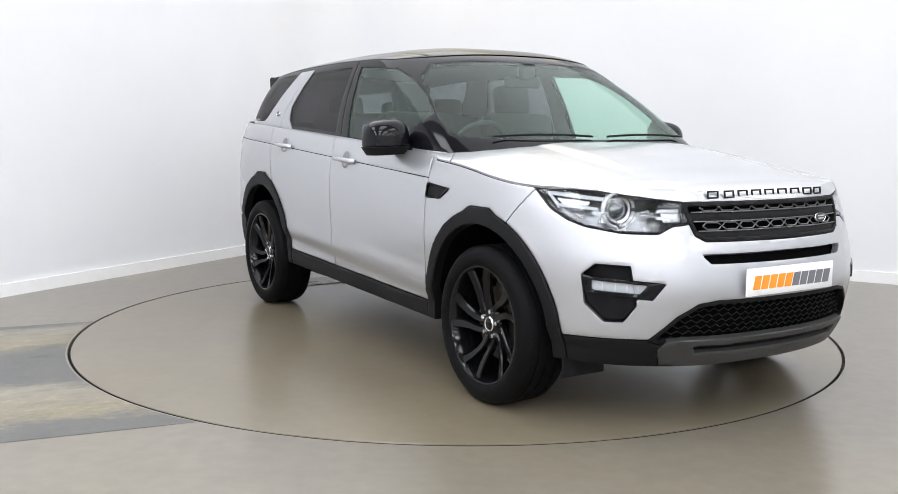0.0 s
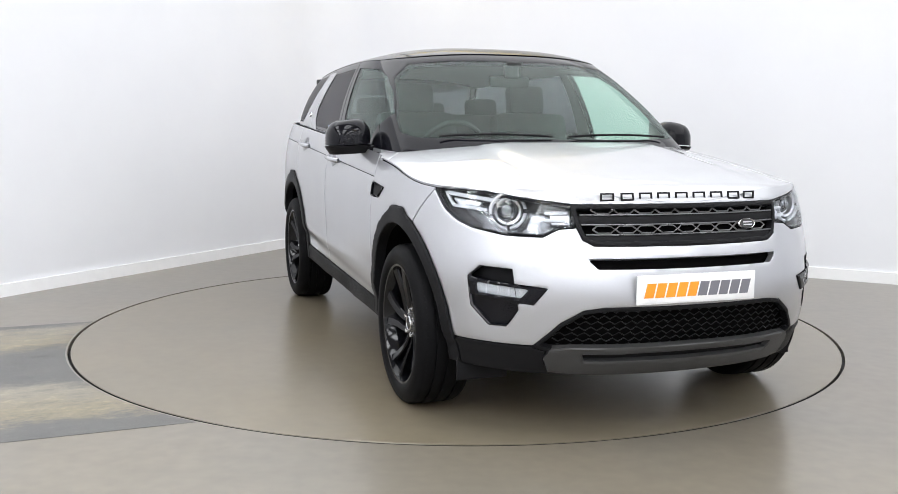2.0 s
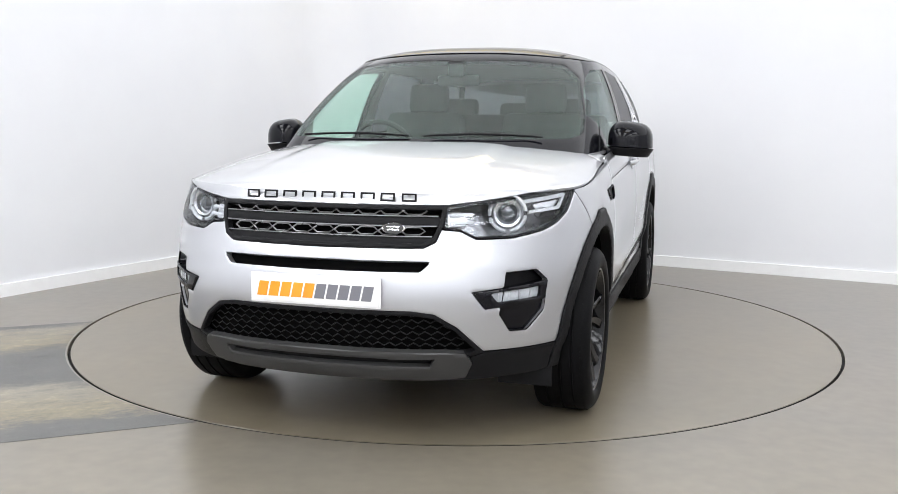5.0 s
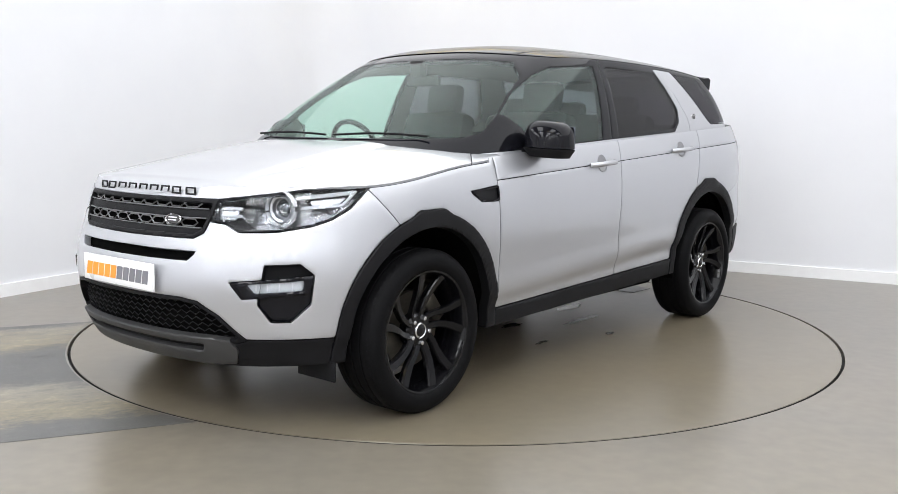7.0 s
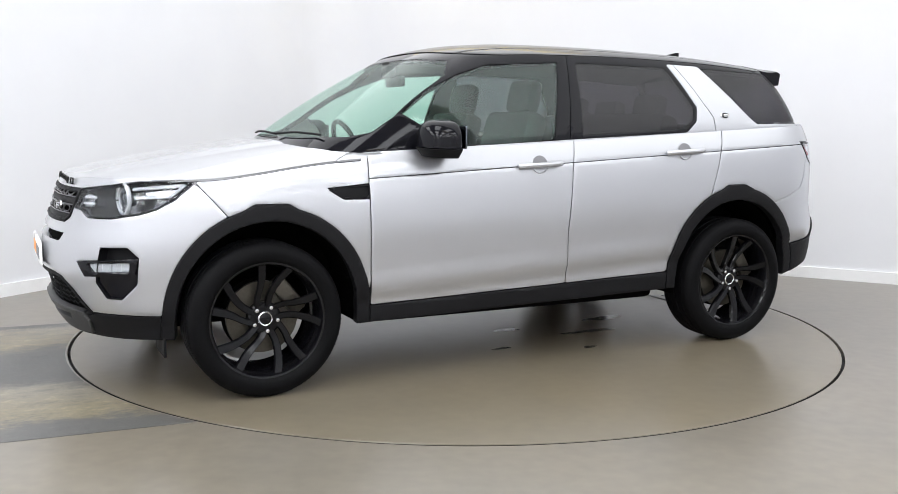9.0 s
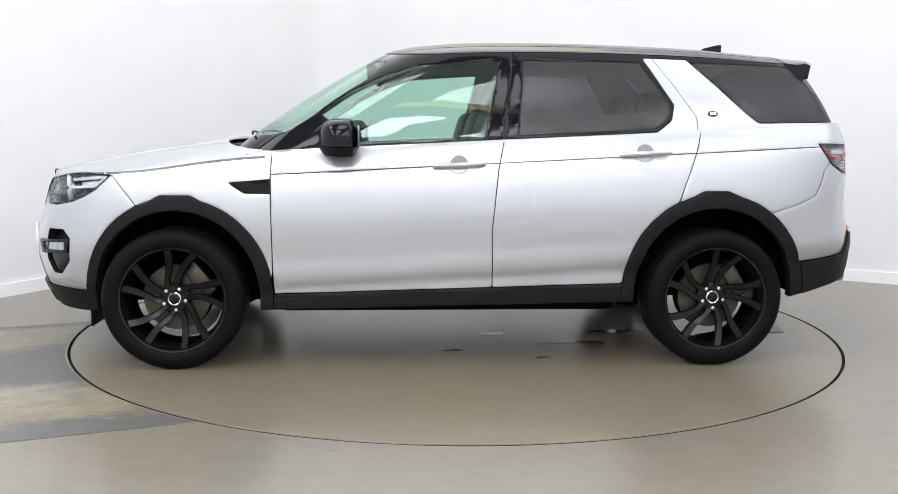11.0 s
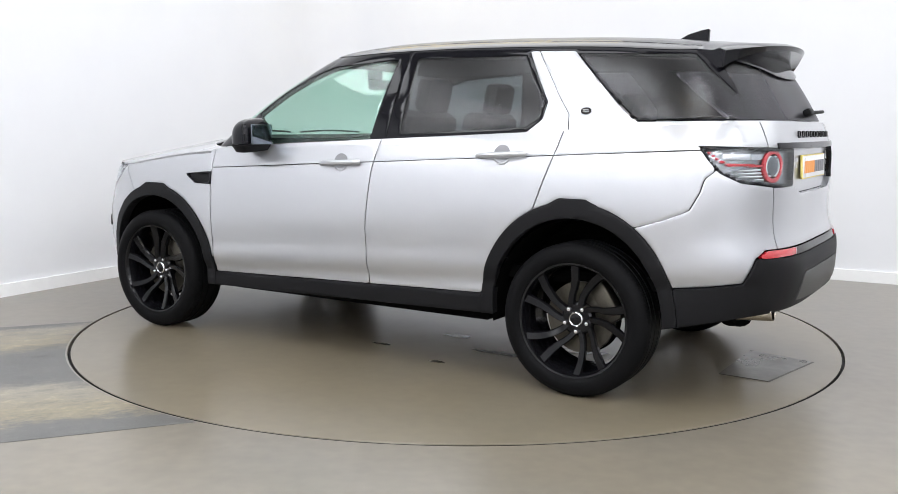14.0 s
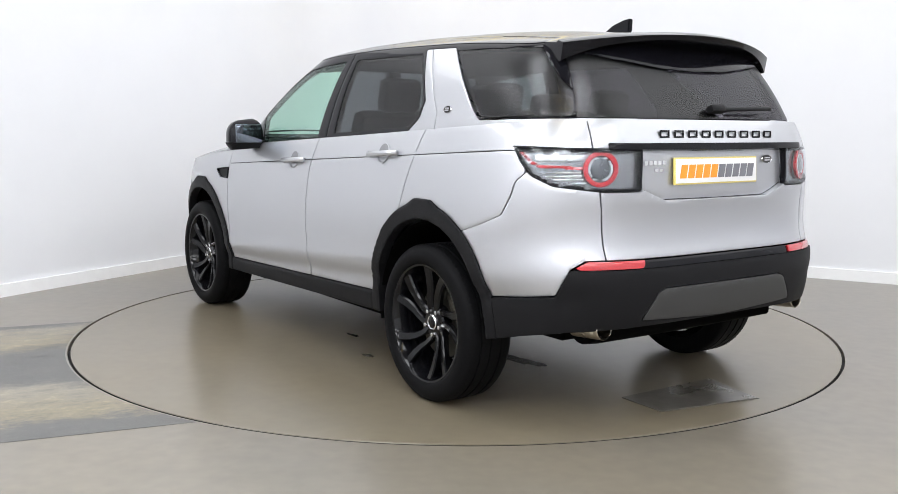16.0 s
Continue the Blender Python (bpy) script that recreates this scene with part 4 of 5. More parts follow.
for zz, ww, hh in ((1.082, 0.13, 0.018), (1.052, 0.055, 0.012)):
    P, n = on_skin(TAIL_SKIN, 0.365 - (0.02 if ww < 0.1 else 0), zz, (1, 2))
    bm = bmesh.new()
    for k in range(5 if ww > 0.1 else 2):
        mbox(bm, facing(P - n * 0.026, n) @ Matrix.Translation(((k - (2 if ww > 0.1 else 0.5)) * 0.024, 0, 0)), 0.018, 0.004, hh)
    part("model_mark_bars", bm, CHROME, TAILGATE)
P, n = on_skin(TAIL_SKIN, -0.335, 1.09, (1, 2))
oval_badge(P - n * 0.026, n, 0.075, 0.038, TAILGATE, "tailgate_badge")

# tail lamps
for sd, cut in ((1, left), (-1, right)):
    M = clip(clip(LOWER, cut), less(TAILLAMP, gap=0.001))
    V, F = thick(M, 0.012, -0.022)
    lamp = to_object("tail_lamp", V, F, LAMPGREY, CAR, "clear and red tail lamp with round ring")
    V, F = thick(M, 0.004, 0.003, 0.002)
    to_object("lens", V, F, CLEAR, lamp)
    V, F = thick(clip(M, less(TAILLAMP, lambda W: TAILLAMP(W) + 0.014, gap=0.001)), 0.03, 0.001)
    to_object("bezel", V, F, BLACK, lamp)
    cz, cc = 1.062, -0.522
    cpos = lambda V: (np.abs(V[:, 1]) + V[:, 0] + 1 - cc) * 0.74
    ring = lambda lo, hi: (lambda V: np.maximum(np.hypot(cpos(V), V[:, 2] - cz) - hi, lo - np.hypot(cpos(V), V[:, 2] - cz)))
    for nm, g, mt, o in (("red_ring", ring(0.052, 0.070), RED, -0.004), ("white_ring", ring(0.041, 0.050), WHITELENS, -0.006), ("lamp_centre", ring(-1, 0.040), LENSDARK, -0.008)):
        V, F = thick(clip(M, g), 0.012, o)
        to_object(nm, V, F, mt, lamp)
    band = lambda V: np.max([np.abs(V[:, 2] - lerp(np.abs(V[:, 1]) + V[:, 0] + 1, [-0.44, -0.20, -0.14, -0.08], [1.066, 1.068, 1.085, 1.125])) - 0.007, 0.072 - np.hypot(cpos(V), V[:, 2] - cz), -0.43 - (np.abs(V[:, 1]) + V[:, 0] + 1)], axis=0)
    V, F = thick(clip(M, less(band, lambda W: -TAILLAMP(W) - 0.016, gap=0.0)), 0.012, -0.004)
    to_object("red_light_bar", V, F, RED, lamp)
    for k in range(5):
        zz = (1.104, 1.048, 1.034, 1.020, 1.006)[k]
        rib = lambda V: np.max([np.abs(V[:, 2] - zz) - (0.012 if k == 0 else 0.0045), 0.078 - np.hypot(cpos(V), V[:, 2] - cz), -0.46 - (np.abs(V[:, 1]) + V[:, 0] + 1), TAILLAMP(V) + 0.02, (np.abs(V[:, 1]) + V[:, 0] + 1) + 0.16], axis=0)
        V, F = thick(clip(M, rib), 0.012, -0.008)
        if len(F):
            to_object("silver_rib", V, F, SILVER, lamp)
single("tailgate_handle_strip", LOWER, front_poly([(-0.1, 1.160), (0.60, 1.160), (0.60, 1.136), (-0.1, 1.130)], 0, rear=True), BLACK, 0.03, 0.006, TAILGATE, "gloss black handle strip above the plate")

# side vents, handles, badges
for sd, cut, door_f, door_r, wing in ((1, left, DOORS_F[0], DOORS_R[0], WINGS[0]), (-1, right, DOORS_F[1], DOORS_R[1], WINGS[1])):
    M = clip(clip(LOWER, cut), less(VENT, lambda V: VENT(V) + 0.008, gap=0.0))
    V, F = thick(M, 0.015, 0.006)
    vent = to_object("side_vent", V, F, BLACK, wing, "gloss black side vent")
    V, F = thick(clip(clip(LOWER, cut), VENT), 0.01, -0.006)
    to_object("vent_mesh", V, F, PLASTIC, wing)
    for x0, z0, tilt, door in ((-0.047, 1.030, -3.0, door_f), (-0.987, 1.091, -2.0, door_r)):
        P, n = on_skin(LOWER, x0, z0, (0, 2), lambda V: V[:, 1] * sd > 0.5)
        m = facing(P, Vector((0, sd, 0.0)), 0)
        bm = bmesh.new()
        pts = [(x0 + 0.125, P.y + sd * 0.006, z0 - 0.008), (x0 + 0.10, P.y + sd * 0.026, z0 - 0.005), (x0, P.y + sd * 0.032, z0), (x0 - 0.10, P.y + sd * 0.026, z0 + 0.005), (x0 - 0.125, P.y + sd * 0.006, z0 + 0.006)]
        tube(bm, pts, 0.0135, 10)
        part("door_handle", bm, PAINT, door)
        bm = bmesh.new()
        mm = facing(P - n * 0.002, n)
        lathe(bm, [(0.048, 0.004), (0.046, 0.006), (0.036, -0.001), (0.001, -0.004)], mm, 28)
        part("handle_cup", bm, PAINT, door)
        # flat grey half-disc draws the shade in the cup's upper half
        bm = bmesh.new()
        arc = [(0.043 * math.cos(math.pi * k / 16), 0.043 * math.sin(math.pi * k / 16)) for k in range(17)]
        A = [bm.verts.new(mm @ Vector((u, 0.0065, v + 0.004))) for u, v in arc]
        B = [bm.verts.new(mm @ Vector((u, 0.002, v + 0.004))) for u, v in arc]
        bm.faces.new(A)
        bm.faces.new(B[::-1])
        for k in range(17):
            j = (k + 1) % 17
            bm.faces.new((A[k], B[k], B[j], A[j]))
        part("handle_recess", bm, CUPSHADE, door)
    P, n = on_skin(UPPER, -1.359, 1.292, (0, 2), lambda V: V[:, 1] * sd > 0.5)
    oval_badge(P, n, 0.058, 0.034, CAR, "pillar_badge", RIM)

# mirrors
def mirror_shell(sd, z0, z1, grow=0.0):
    """Housing slice between two heights: blunt front, flat rear, narrowing towards the tip."""
    bm = bmesh.new()
    rows = []
    for i in range(13):
        v = i / 12
        z = z0 + (z1 - z0) * v
        h = (z - 1.077) / 0.172
        dome = math.sqrt(max(0.0, 1 - max(0.0, (h - 0.42) / 0.60) ** 2.6)) * (1 - 0.30 * max(0.0, 0.22 - h) / 0.22)
        ring = []
        for k in range(40):
            a = 2 * math.pi * k / 40
            c, q = math.cos(a), math.sin(a)
            px = math.copysign(abs(c) ** (0.80 if c > 0 else 0.35), c) * (0.120 if c > 0 else 0.068)
            py = math.copysign(abs(q) ** 0.72, q) * 0.108
            px *= 1 - 0.22 * max(0.0, py / 0.118)
            ring.append(bm.verts.new((0.520 + (px + math.copysign(grow, px)) * (0.30 + 0.70 * dome), sd * (0.962 + (py + math.copysign(grow, py)) * (0.25 + 0.75 * dome) - 0.10 * px), z - 0.06 * py)))
        rows.append(ring)
    for A, B in zip(rows, rows[1:]):
        for k in range(40):
            bm.faces.new((A[k], A[(k + 1) % 40], B[(k + 1) % 40], B[k]))
    bm.faces.new(rows[0][::-1])
    bm.faces.new(rows[-1])
    return bm

def door_mirror(sd):
    ob = part("door_mirror", mirror_shell(sd, 1.124, 1.249), BLACK, CAR, "gloss black door mirror", angle=50)
    part("mirror_base", mirror_shell(sd, 1.077, 1.119, -0.003), PLASTIC, ob, "matt black lower mirror housing", angle=50)
    bm = bmesh.new()
    mbox(bm, Matrix.Translation((0.449, sd * 0.965, 1.168)) @ Matrix.Rotation(radians(3 * sd), 4, "Z"), 0.010, 0.165, 0.108, 0.003)
    part("mirror_glass", bm, MIRRORGLASS, ob)
    bm = bmesh.new()
    mbox(bm, Matrix.Translation((0.560, sd * 0.855, 1.104)) @ Matrix.Rotation(radians(-10 * sd), 4, "Z"), 0.085, 0.16, 0.034, 0.012)
    part("mirror_arm", bm, BLACK, ob)
door_mirror(1)
door_mirror(-1)

# ---------------------------------------------------------------- glasshouse
W_FRONT = side_poly([(0.655, 1.285), (0.492, 1.400), (0.318, 1.482), (0.155, 1.533), (-0.27, 1.560), (-0.178, 1.155), (0.50, 1.118), (0.56, 1.22)], 0)
W_REAR = side_poly([(-0.385, 1.562), (-0.995, 1.556), (-1.14, 1.335), (-1.128, 1.265), (-1.06, 1.216), (-0.36, 1.178)], 0)
PILLAR = side_poly([(-1.012, 1.578), (-1.245, 1.572), (-1.545, 1.285), (-1.60, 1.246), (-2.2, 1.258), (-2.2, 1.05), (0.9, 1.05), (0.9, 1.094), (-0.33, 1.158), (-1.07, 1.196), (-1.145, 1.255), (-1.162, 1.335)], 0)
W_QUARTER = side_poly([(-1.262, 1.560), (-1.80, 1.545), (-2.10, 1.266), (-1.61, 1.254), (-1.56, 1.29)], 0)
SCREENP = lambda V: inside(rounded([(-0.70, 1.160), (0.70, 1.160), (0.778, 1.195), (0.648, 1.548), (0.3, 1.578), (-0.3, 1.578), (-0.648, 1.548), (-0.778, 1.195)], 1, 0.2), V[:, 1], V[:, 2])
def screen_zone(V):
    return np.maximum(SCREENP(V), 0.20 - V[:, 0])
REARP = lambda V: np.maximum(inside([(-0.1, 1.260), (0.665, 1.260), (0.59, 1.56), (-0.1, 1.58)], np.abs(V[:, 1]), V[:, 2]), V[:, 0] + 1.7)
sided = lambda g: (lambda V: np.maximum(g(V), 0.42 - np.abs(V[:, 1])))
PAINTED = either(lambda V: np.max([PILLAR(V), np.where(V[:, 0] > 0.87, 1.0, -1.0)], axis=0))
single("windscreen", UPPER, screen_zone, SCREEN_GLASS, 0.005, -0.002, label="clear windscreen")
REARWIN = single("rear_window", UPPER, REARP, TINT, 0.005, 0.0, label="dark tinted rear window")
pair("front_door_window", UPPER, less(sided(W_FRONT), screen_zone, gap=0.0), GLASS, 0.004, -0.004, DOORS_F)
pair("rear_door_window", UPPER, sided(W_REAR), TINT, 0.004, -0.004, DOORS_R)
pair("rear_quarter_window", UPPER, less(sided(W_QUARTER), REARP), TINT, 0.004, -0.001)
seam_c = lambda V: V[:, 0] - lerp(V[:, 2], [1.05, 1.15, 1.2, 1.28, 1.36, 1.45, 1.58], [-1.235, -1.268, -1.281, -1.275, -1.215, -1.155, -1.06])
pair("side_pillar", split(UPPER, seam_c), less(sided(PAINTED), sided(W_REAR), sided(W_QUARTER), sided(W_FRONT), REARP, gap=0.001), PAINT, 0.02, 0.0005, label="silver painted rear side pillar")
seam_b = lambda V: V[:, 0] - lerp(V[:, 2], [1.14, 1.58], [-0.275, -0.335])
single("window_frame", split(UPPER, seam_b), less(all_in, screen_zone, REARP, sided(W_FRONT), sided(W_REAR), sided(W_QUARTER), sided(PAINTED), gap=0.0), BLACK, 0.03, -0.001)
V_, F_ = shifted(clip(UPPER, less(all_in, screen_zone, REARP, sided(W_FRONT), sided(W_REAR), sided(W_QUARTER), gap=0.006)), -0.034)
to_object("inner_trim", V_, F_, TRIMGREY, CAR, "pale grey inner pillar trim")
rail = lambda V: np.abs(V[:, 1]) - 0.545
single("roof", split(ROOFS, rail, 0.003), all_in, ROOFBLACK, 0.02, 0.002, label="gloss black roof panel")
V_, F_ = shifted(ROOFS, -0.045)
to_object("headliner", V_, F_, HEADLINER, CAR)

# spoiler, fin, wipers
def spoiler():
    rows = []
    for s in np.linspace(-1, 1, 41):
        y = 0.625 * s
        e = abs(s) ** 5
        tip = -2.10 + 0.17 * s * s
        zt = 1.610 - 0.050 * s * s
        prof = [(-1.80, float(roof_z(-1.80, y)) + 0.004), (-1.87, float(roof_z(-1.87, y)) + 0.004), (tip + 0.03, zt + 0.004), (tip, zt - 0.008), (tip + 0.012, zt - 0.028 - 0.050 * e), (tip + 0.08, 1.565 - 0.06 * e - 0.03 * s * s), (-1.86 + 0.03 * e, 1.545 - 0.03 * s * s), (-1.80, 1.55 - 0.03 * s * s)]
        rows.append([(x, y * (1.0 + 0.03 * (x < -1.9)), z) for x, z in prof])
    bm = bmesh.new()
    R = [[bm.verts.new(p) for p in r] for r in rows]
    for A, B in zip(R, R[1:]):
        for k in range(len(A)):
            j = (k + 1) % len(A)
            bm.faces.new((A[k], A[j], B[j], B[k]))
    bm.faces.new(R[0][::-1])
    bm.faces.new(R[-1])
    return part("roof_spoiler", bm, BLACK, CAR, "gloss black roof spoiler", angle=40)
spoiler()
single("upper_glass_band", UPPER, lambda V: np.max([REARP(V) + 0.012, lerp(np.abs(V[:, 1]), [0, 0.2, 0.45, 0.6], [1.452, 1.458, 1.49, 1.52]) - V[:, 2]], axis=0), BLACK, 0.004, 0.012, REARWIN)
bm = bmesh.new()
slab(bm, [(-1.50, 1.655), (-1.665, 1.65), (-1.668, 1.712), (-1.63, 1.706), (-1.56, 1.688)], -0.014, 0.014)
bmesh.ops.bevel(bm, geom=bm.edges[:], offset=0.005, segments=2, affect="EDGES")
part("roof_fin_aerial", bm, BLACK, CAR)
P, n = on_skin(UPPER, -0.02, 1.288, (1, 2), BACK)
bm = bmesh.new()
m = facing(P + n * 0.022, n)
mbox(bm, m @ Matrix.Translation((-0.0, 0, 0.0)), 0.09, 0.04, 0.035, 0.012)
mbox(bm, m @ Matrix.Translation((-0.19, 0.004, 0.002)) @ Matrix.Rotation(radians(2), 4, "Y"), 0.34, 0.016, 0.016, 0.005)
part("rear_wiper", bm, PLASTIC, REARWIN)
for y0, y1 in ((-0.05, -0.62), (0.60, 0.03)):
    bm = bmesh.new()
    chain = []
    for k in range(9):
        y = y0 + (y1 - y0) * k / 8
        P, n = on_skin(UPPER, y, 1.162 + 0.010 * math.sin(k / 8 * 3.14), (1, 2), lambda V: V[:, 0] > 0.5)
        chain.append(P + n * 0.014)
    tube(bm, chain, 0.0055, 8)
    part("front_wiper", bm, PLASTIC, CAR)

# exhausts, underside, wheel wells
for sd in (1, -1):
    m = Matrix.Translation((-2.175, sd * 0.615, 0.435)) @ Matrix.Rotation(radians(90), 4, "Z") @ Matrix.Rotation(radians(5), 4, "X")
    bm = bmesh.new()
    lathe(bm, [(0.040, -0.16), (0.041, 0.0), (0.039, 0.003), (0.037, 0.0), (0.036, -0.14)], m, 28)
    part("exhaust_tip", bm, EXH, CAR, "brushed steel exhaust tip")
bm = bmesh.new()
tube(bm, [(-2.03, 0.58, 0.40), (-1.95, 0.45, 0.37), (-1.93, 0, 0.36), (-1.95, -0.45, 0.37), (-2.03, -0.58, 0.40)], 0.055, 14)
part("silencer", bm, DARK, CAR)
bm = bmesh.new()
box(bm, -0.88, 0.86, -0.80, 0.80, 0.27, 0.36, 0.03)
box(bm, 0.86, 1.98, -0.54, 0.54, 0.28, 0.80, 0.03)
box(bm, -1.85, -0.88, -0.54, 0.54, 0.31, 0.70, 0.03)
box(bm, -2.08, -1.80, -0.62, 0.62, 0.42, 0.60, 0.02)
part("underbody", bm, DARK, CAR)
for hx, hz in HUBS:
    for sd in (1, -1):
        ang = np.linspace(radians(-8), radians(180 if hx < 0 else 188), 40)
        end = 1 if hx > 0 else -1
        ys = np.linspace(0.0, 1.0, 6)
        Pg = np.zeros((len(ang), len(ys), 3))
        Pg[:, :, 0] = hx - 0.015 + 0.440 * np.cos(ang)[:, None]
        Pg[:, :, 1] = sd * (0.50 + (0.395 - 0.10 * np.clip(end * np.cos(ang), 0, 1)[:, None]) * ys[None])
        Pg[:, :, 2] = hz + 0.005 + 0.445 * np.sin(ang)[:, None]
        V, F = grid(Pg)
        to_object("wheel_well", V, F, DARK, CAR)
        bm = bmesh.new()
        slab(bm, [(hx + 0.46 * math.cos(a), hz + 0.46 * math.sin(a)) for a in np.linspace(radians(-10), radians(182), 30)], sd * 0.50, sd * 0.53)
        part("well_wall", bm, DARK, CAR)
    bm = bmesh.new()
    tube(bm, [(hx, -0.75, hz), (hx, 0.75, hz)], 0.045, 12)
    part("axle", bm, DARK, CAR)
for sd in (1, -1):
    bm = bmesh.new()
    mbox(bm, Matrix.Translation((1.80, sd * 0.70, 0.25)), 0.012, 0.22, 0.10, 0.004)
    part("air_deflector", bm, PLASTIC, CAR)

# ---------------------------------------------------------------- wheels
def wheel():
    R = 0.353
    bm = bmesh.new()
    lathe(bm, [(0.266, 0.104), (0.264, 0.114), (0.255, 0.112), (0.246, 0.095), (0.232, 0.03), (0.226, -0.05), (0.228, -0.1), (0.262, -0.11), (0.262, -0.10)], None, 80)
    w = part("wheel", bm, BARREL, CAR, "black twin-spoke alloy wheel with black tyre")
    bm = bmesh.new()
    lathe(bm, [(0.256, 0.100), (0.268, 0.117), (0.285, 0.126), (0.312, 0.126), (R - 0.022, 0.117), (R - 0.008, 0.104), (R - 0.001, 0.088),
               (R, 0.060), (R - 0.006, 0.058), (R - 0.006, 0.052), (R, 0.050), (R, 0.012), (R - 0.006, 0.010), (R - 0.006, 0.002), (R, 0.0), (R, -0.045),
               (R - 0.006, -0.047), (R - 0.006, -0.053), (R, -0.055), (R - 0.002, -0.09), (R - 0.012, -0.108), (R - 0.05, -0.12), (0.262, -0.11), (0.25, -0.1)], None, 96)
    part("tyre", bm, TYRE, w, angle=50)
    bm = bmesh.new()
    for k in range(90):
        a = 2 * math.pi * k / 90
        m = Matrix.Rotation(-a, 4, "Y") @ Matrix.Translation((R - 0.0095, 0.096, 0)) @ Matrix.Rotation(radians(38), 4, "Z")
        mbox(bm, m, 0.009, 0.020, 0.0045)
    part("shoulder_tread", bm, TYRE, w)
    for k in range(5):
        base = 90 + 72 * k
        for s in (-1, 1):
            # radius, spread of the pair, sweep, face height, half width, depth
            rows = ((0.040, 30.0, 0.0, 0.058, 0.0170, 0.034), (0.078, 19.0, 1.0, 0.065, 0.0165, 0.034), (0.110, 14.5, 6.0, 0.071, 0.0165, 0.032),
                    (0.145, 12.0, 11.5, 0.078, 0.0175, 0.032), (0.190, 12.5, 15.5, 0.088, 0.0195, 0.032), (0.225, 14.0, 17.5, 0.096, 0.0205, 0.032), (0.252, 15.2, 19.0, 0.102, 0.0215, 0.030))
            bm = bmesh.new()
            sec = []
            for r, spread, sweep, y, ww, d in rows:
                a = radians(base + s * spread + sweep)
                c = Vector((r * math.cos(a), 0, r * math.sin(a)))
                t = Vector((-math.sin(a), 0, math.cos(a)))
                e = Vector((0, 1, 0))
                sec.append([bm.verts.new(c + t * ww * 0.75 + e * (y - d)), bm.verts.new(c + t * ww + e * (y - 0.012)), bm.verts.new(c + t * (ww - 0.006) + e * (y - 0.003)),
                            bm.verts.new(c - t * (ww - 0.004) + e * (y + 0.002)), bm.verts.new(c - t * ww + e * (y - 0.004)), bm.verts.new(c - t * ww * 0.75 + e * (y - d))])
            for A, B in zip(sec, sec[1:]):
                for q in range(6):
                    bm.faces.new((A[q], A[(q + 1) % 6], B[(q + 1) % 6], B[q]))
            bm.faces.new(sec[0][::-1])
            bm.faces.new(sec[-1])
            part("spoke", bm, RIM, w, angle=30)
    bm = bmesh.new()
    lathe(bm, [(0.078, 0.02), (0.076, 0.052), (0.066, 0.060), (0.034, 0.062), (0.033, 0.055)], None, 40)
    part("hub", bm, RIM, w)
    bm = bmesh.new()
    lathe(bm, [(0.034, 0.055), (0.034, 0.068), (0.030, 0.072), (0.027, 0.070)], None, 32)
    cap = part("hub_cap", bm, CHROME, w, "black hub cap with chrome rim")
    bm = bmesh.new()
    lathe(bm, [(0.0275, 0.068), (0.020, 0.0715), (0.001, 0.072)], None, 32)
    part("cap_face", bm, RIM, w)
    for k in range(5):
        a = radians(90 + 36 + 72 * k)
        bm = bmesh.new()
        lathe(bm, [(0.0115, 0.04), (0.0115, 0.066), (0.009, 0.072), (0.001, 0.073)], Matrix.Translation((0.056 * math.cos(a), 0, 0.056 * math.sin(a))), 6)
        part("wheel_nut", bm, CHROME, w)
    bm = bmesh.new()
    lathe(bm, [(0.075, 0.012), (0.165, 0.012), (0.165, -0.012), (0.075, -0.012)], None, 60, closed=True)
    part("brake_disc", bm, DISCMETAL, w)
    bm = bmesh.new()
    lathe(bm, [(0.001, -0.02), (0.165, -0.022), (0.172, -0.04), (0.172, -0.06), (0.001, -0.06)], None, 60)
    part("dust_shield", bm, DARK, w)
    bm = bmesh.new()
    m = Matrix.Rotation(radians(-150), 4, "Y")
    mbox(bm, m @ Matrix.Translation((0.150, 0.0, 0.0)), 0.08, 0.07, 0.19, 0.015)
    part("brake_caliper", bm, DISCMETAL, w)
    return w
WHEEL = wheel()
spins = iter((8, 30, 3, -20))
for hx, hz in HUBS:
    for sd in (1, -1):
        m = Matrix.Translation((hx, sd * 0.815, 0.353)) @ (Matrix() if sd > 0 else Matrix.Rotation(math.pi, 4, "Z")) @ Matrix.Rotation(radians(next(spins)), 4, "Y")
        if hx > 0 and sd > 0:
            WHEEL.matrix_basis = m
        else:
            copy_thing(WHEEL, m)

# ---------------------------------------------------------------- cabin
def seat(x, y, label, wide=0.50, rear=False):
    bm = bmesh.new()
    mbox(bm, Matrix.Translation((x + 0.16, y, 0.66)) @ Matrix.Rotation(radians(-6), 4, "Y"), 0.54, wide, 0.17, 0.05)
    ob = part("seat", bm, SEAT, CAR, label)
    bm = bmesh.new()
    mbox(bm, Matrix.Translation((x - 0.16, y, 0.98)) @ Matrix.Rotation(radians(-16), 4, "Y"), 0.15, wide, 0.66, 0.055)
    part("seat_back", bm, SEAT, ob)
    return ob

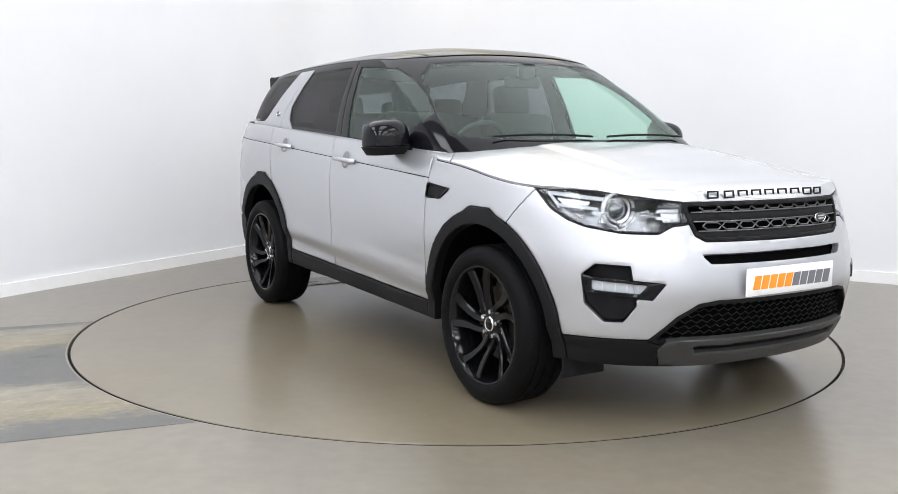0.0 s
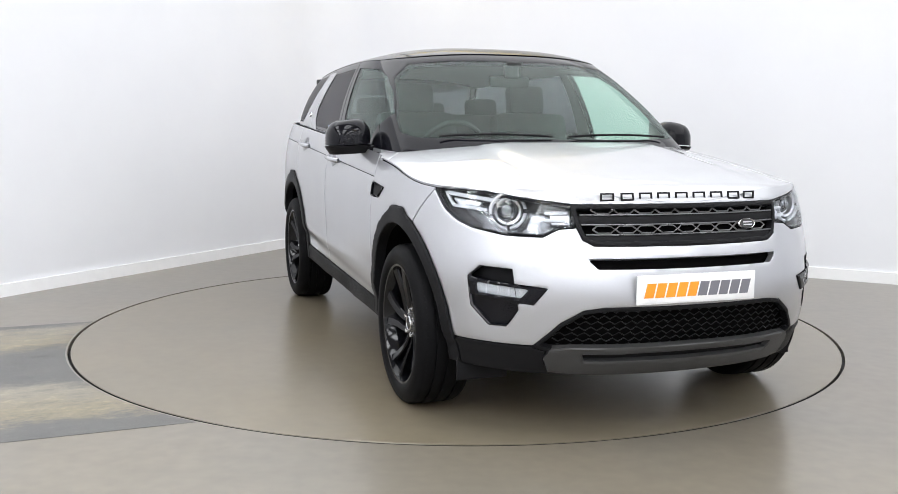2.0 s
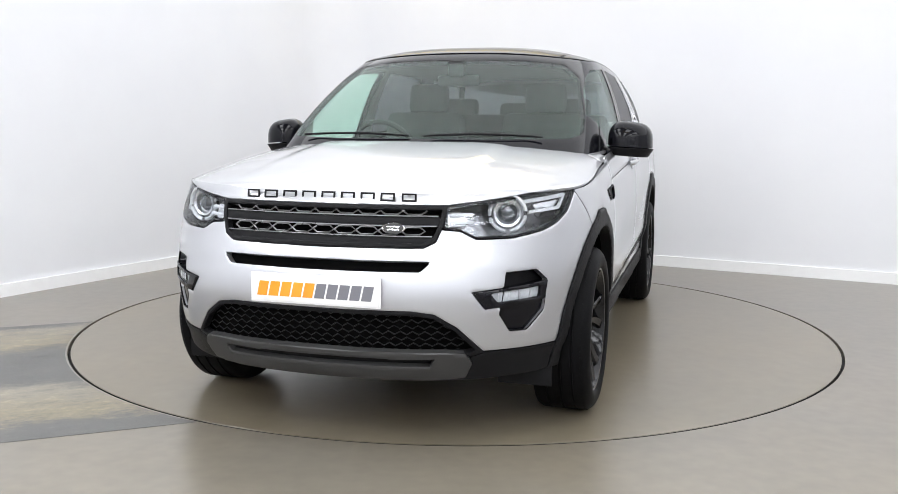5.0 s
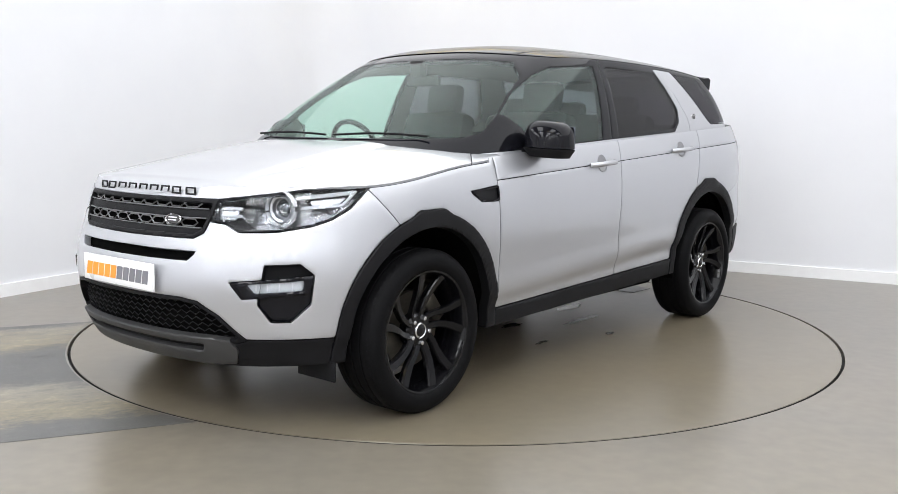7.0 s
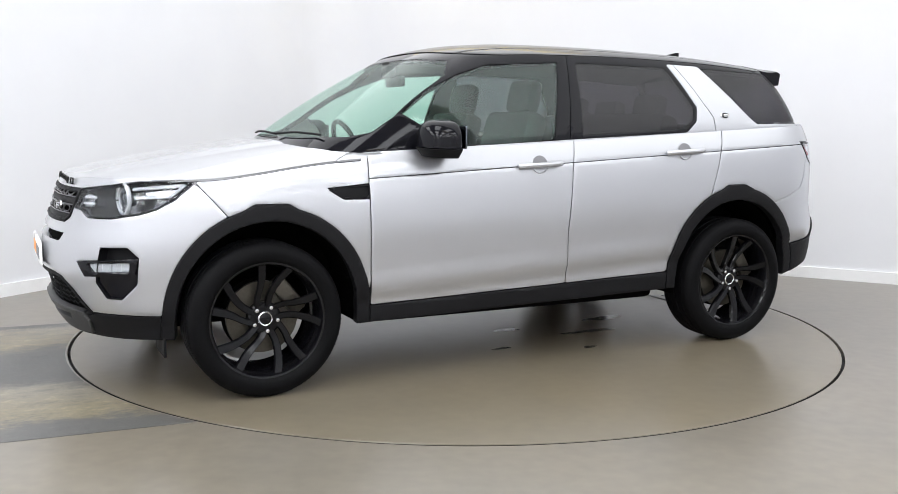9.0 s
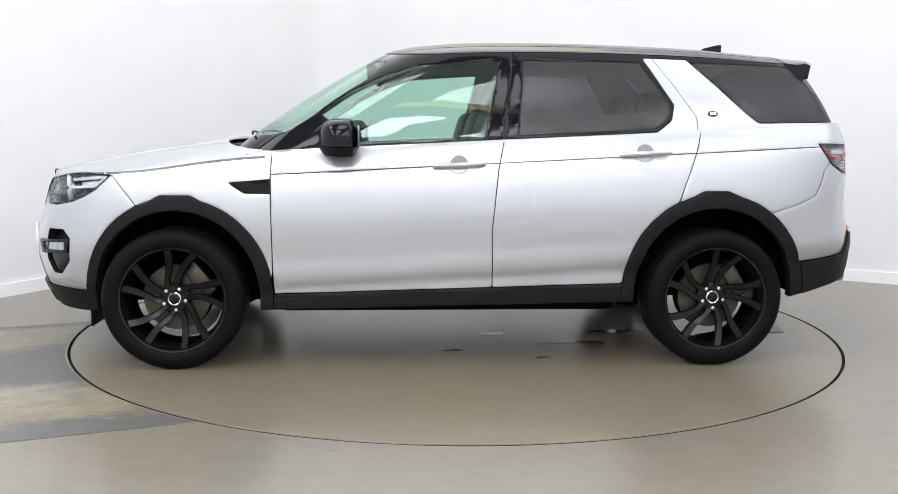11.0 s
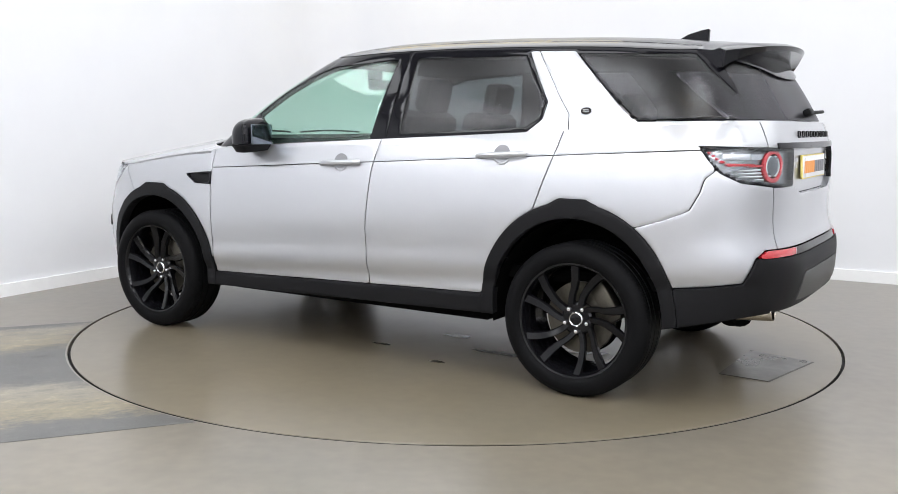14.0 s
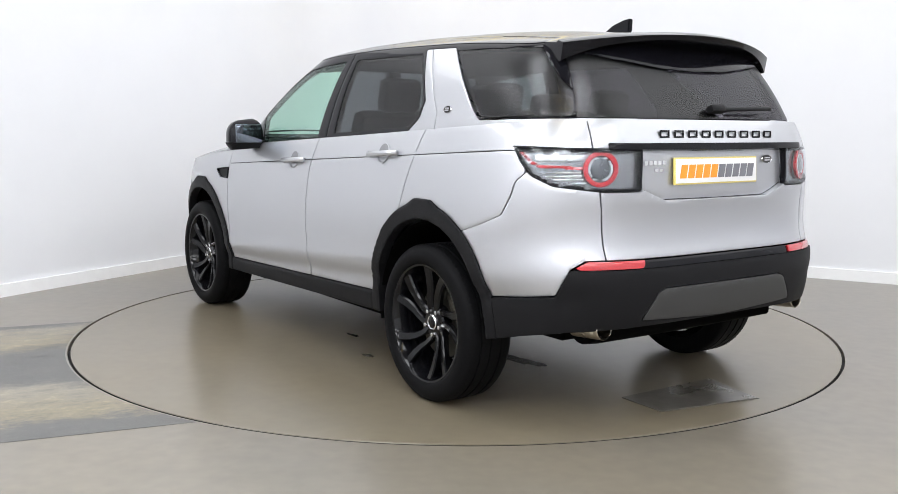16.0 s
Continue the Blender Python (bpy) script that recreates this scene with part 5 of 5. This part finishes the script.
def headrest(ob, x, y, z, w=0.25, h=0.19):
    bm = bmesh.new()
    mbox(bm, Matrix.Translation((x, y, z)) @ Matrix.Rotation(radians(-12), 4, "Y"), 0.10, w, h, 0.04)
    part("headrest", bm, SEAT, ob)

for sd in (1, -1):
    s_ = seat(0.02, sd * 0.37, "dark leather front seat")
    headrest(s_, -0.27, sd * 0.37, 1.385)
s_ = seat(-0.86, 0.0, "dark leather rear bench", 1.30, True)
for yy in (0.40, 0.0, -0.40):
    headrest(s_, -1.13, yy, 1.34 - (0.03 if yy == 0 else 0), 0.24, 0.15)
bm = bmesh.new()
box(bm, 0.62, 1.02, -0.76, 0.76, 0.82, 1.095, 0.05, 3)
box(bm, 0.56, 0.80, -0.56, -0.22, 1.05, 1.135, 0.03, 2)
dash = part("dashboard", bm, SEAT, CAR, "dark soft dashboard")
bm = bmesh.new()
m = facing(Vector((0.50, -0.385, 1.075)), Vector((-1, 0, 0.42)))
torus(bm, m, 0.180, 0.0145, 1.0, 0, 360, 48, 10)
mbox(bm, m, 0.34, 0.02, 0.045, 0.008)
mbox(bm, m, 0.11, 0.03, 0.11, 0.02)
part("steering_wheel", bm, SEAT, CAR)
bm = bmesh.new()
mbox(bm, Matrix.Translation((0.36, 0.0, 1.468)), 0.03, 0.24, 0.062, 0.015)
mbox(bm, Matrix.Translation((0.40, 0.0, 1.53)), 0.06, 0.09, 0.09, 0.015)
part("rear_view_mirror", bm, SEAM, CAR)
bm = bmesh.new()
box(bm, -2.0, 0.95, -0.78, 0.78, 0.50, 0.56)
part("cabin_floor", bm, DARK, CAR)
for sd in (1, -1):
    bm = bmesh.new()
    box(bm, -0.82, 0.70, sd * 0.80, sd * 0.84, 0.60, 1.09, 0.015)
    part("door_card", bm, SEAT, CAR)

for ob in [o for o in scene.objects if o.parent == CAR]:
    ob.matrix_basis = Matrix.Translation(CAR_SHIFT) @ ob.matrix_basis


def motions():
    for thing in (TURNTABLE, CAR):
        walk(thing, [(t, pose(0, 0, 0, 0, 0, a)) for t, a in HEADINGS])


motions()
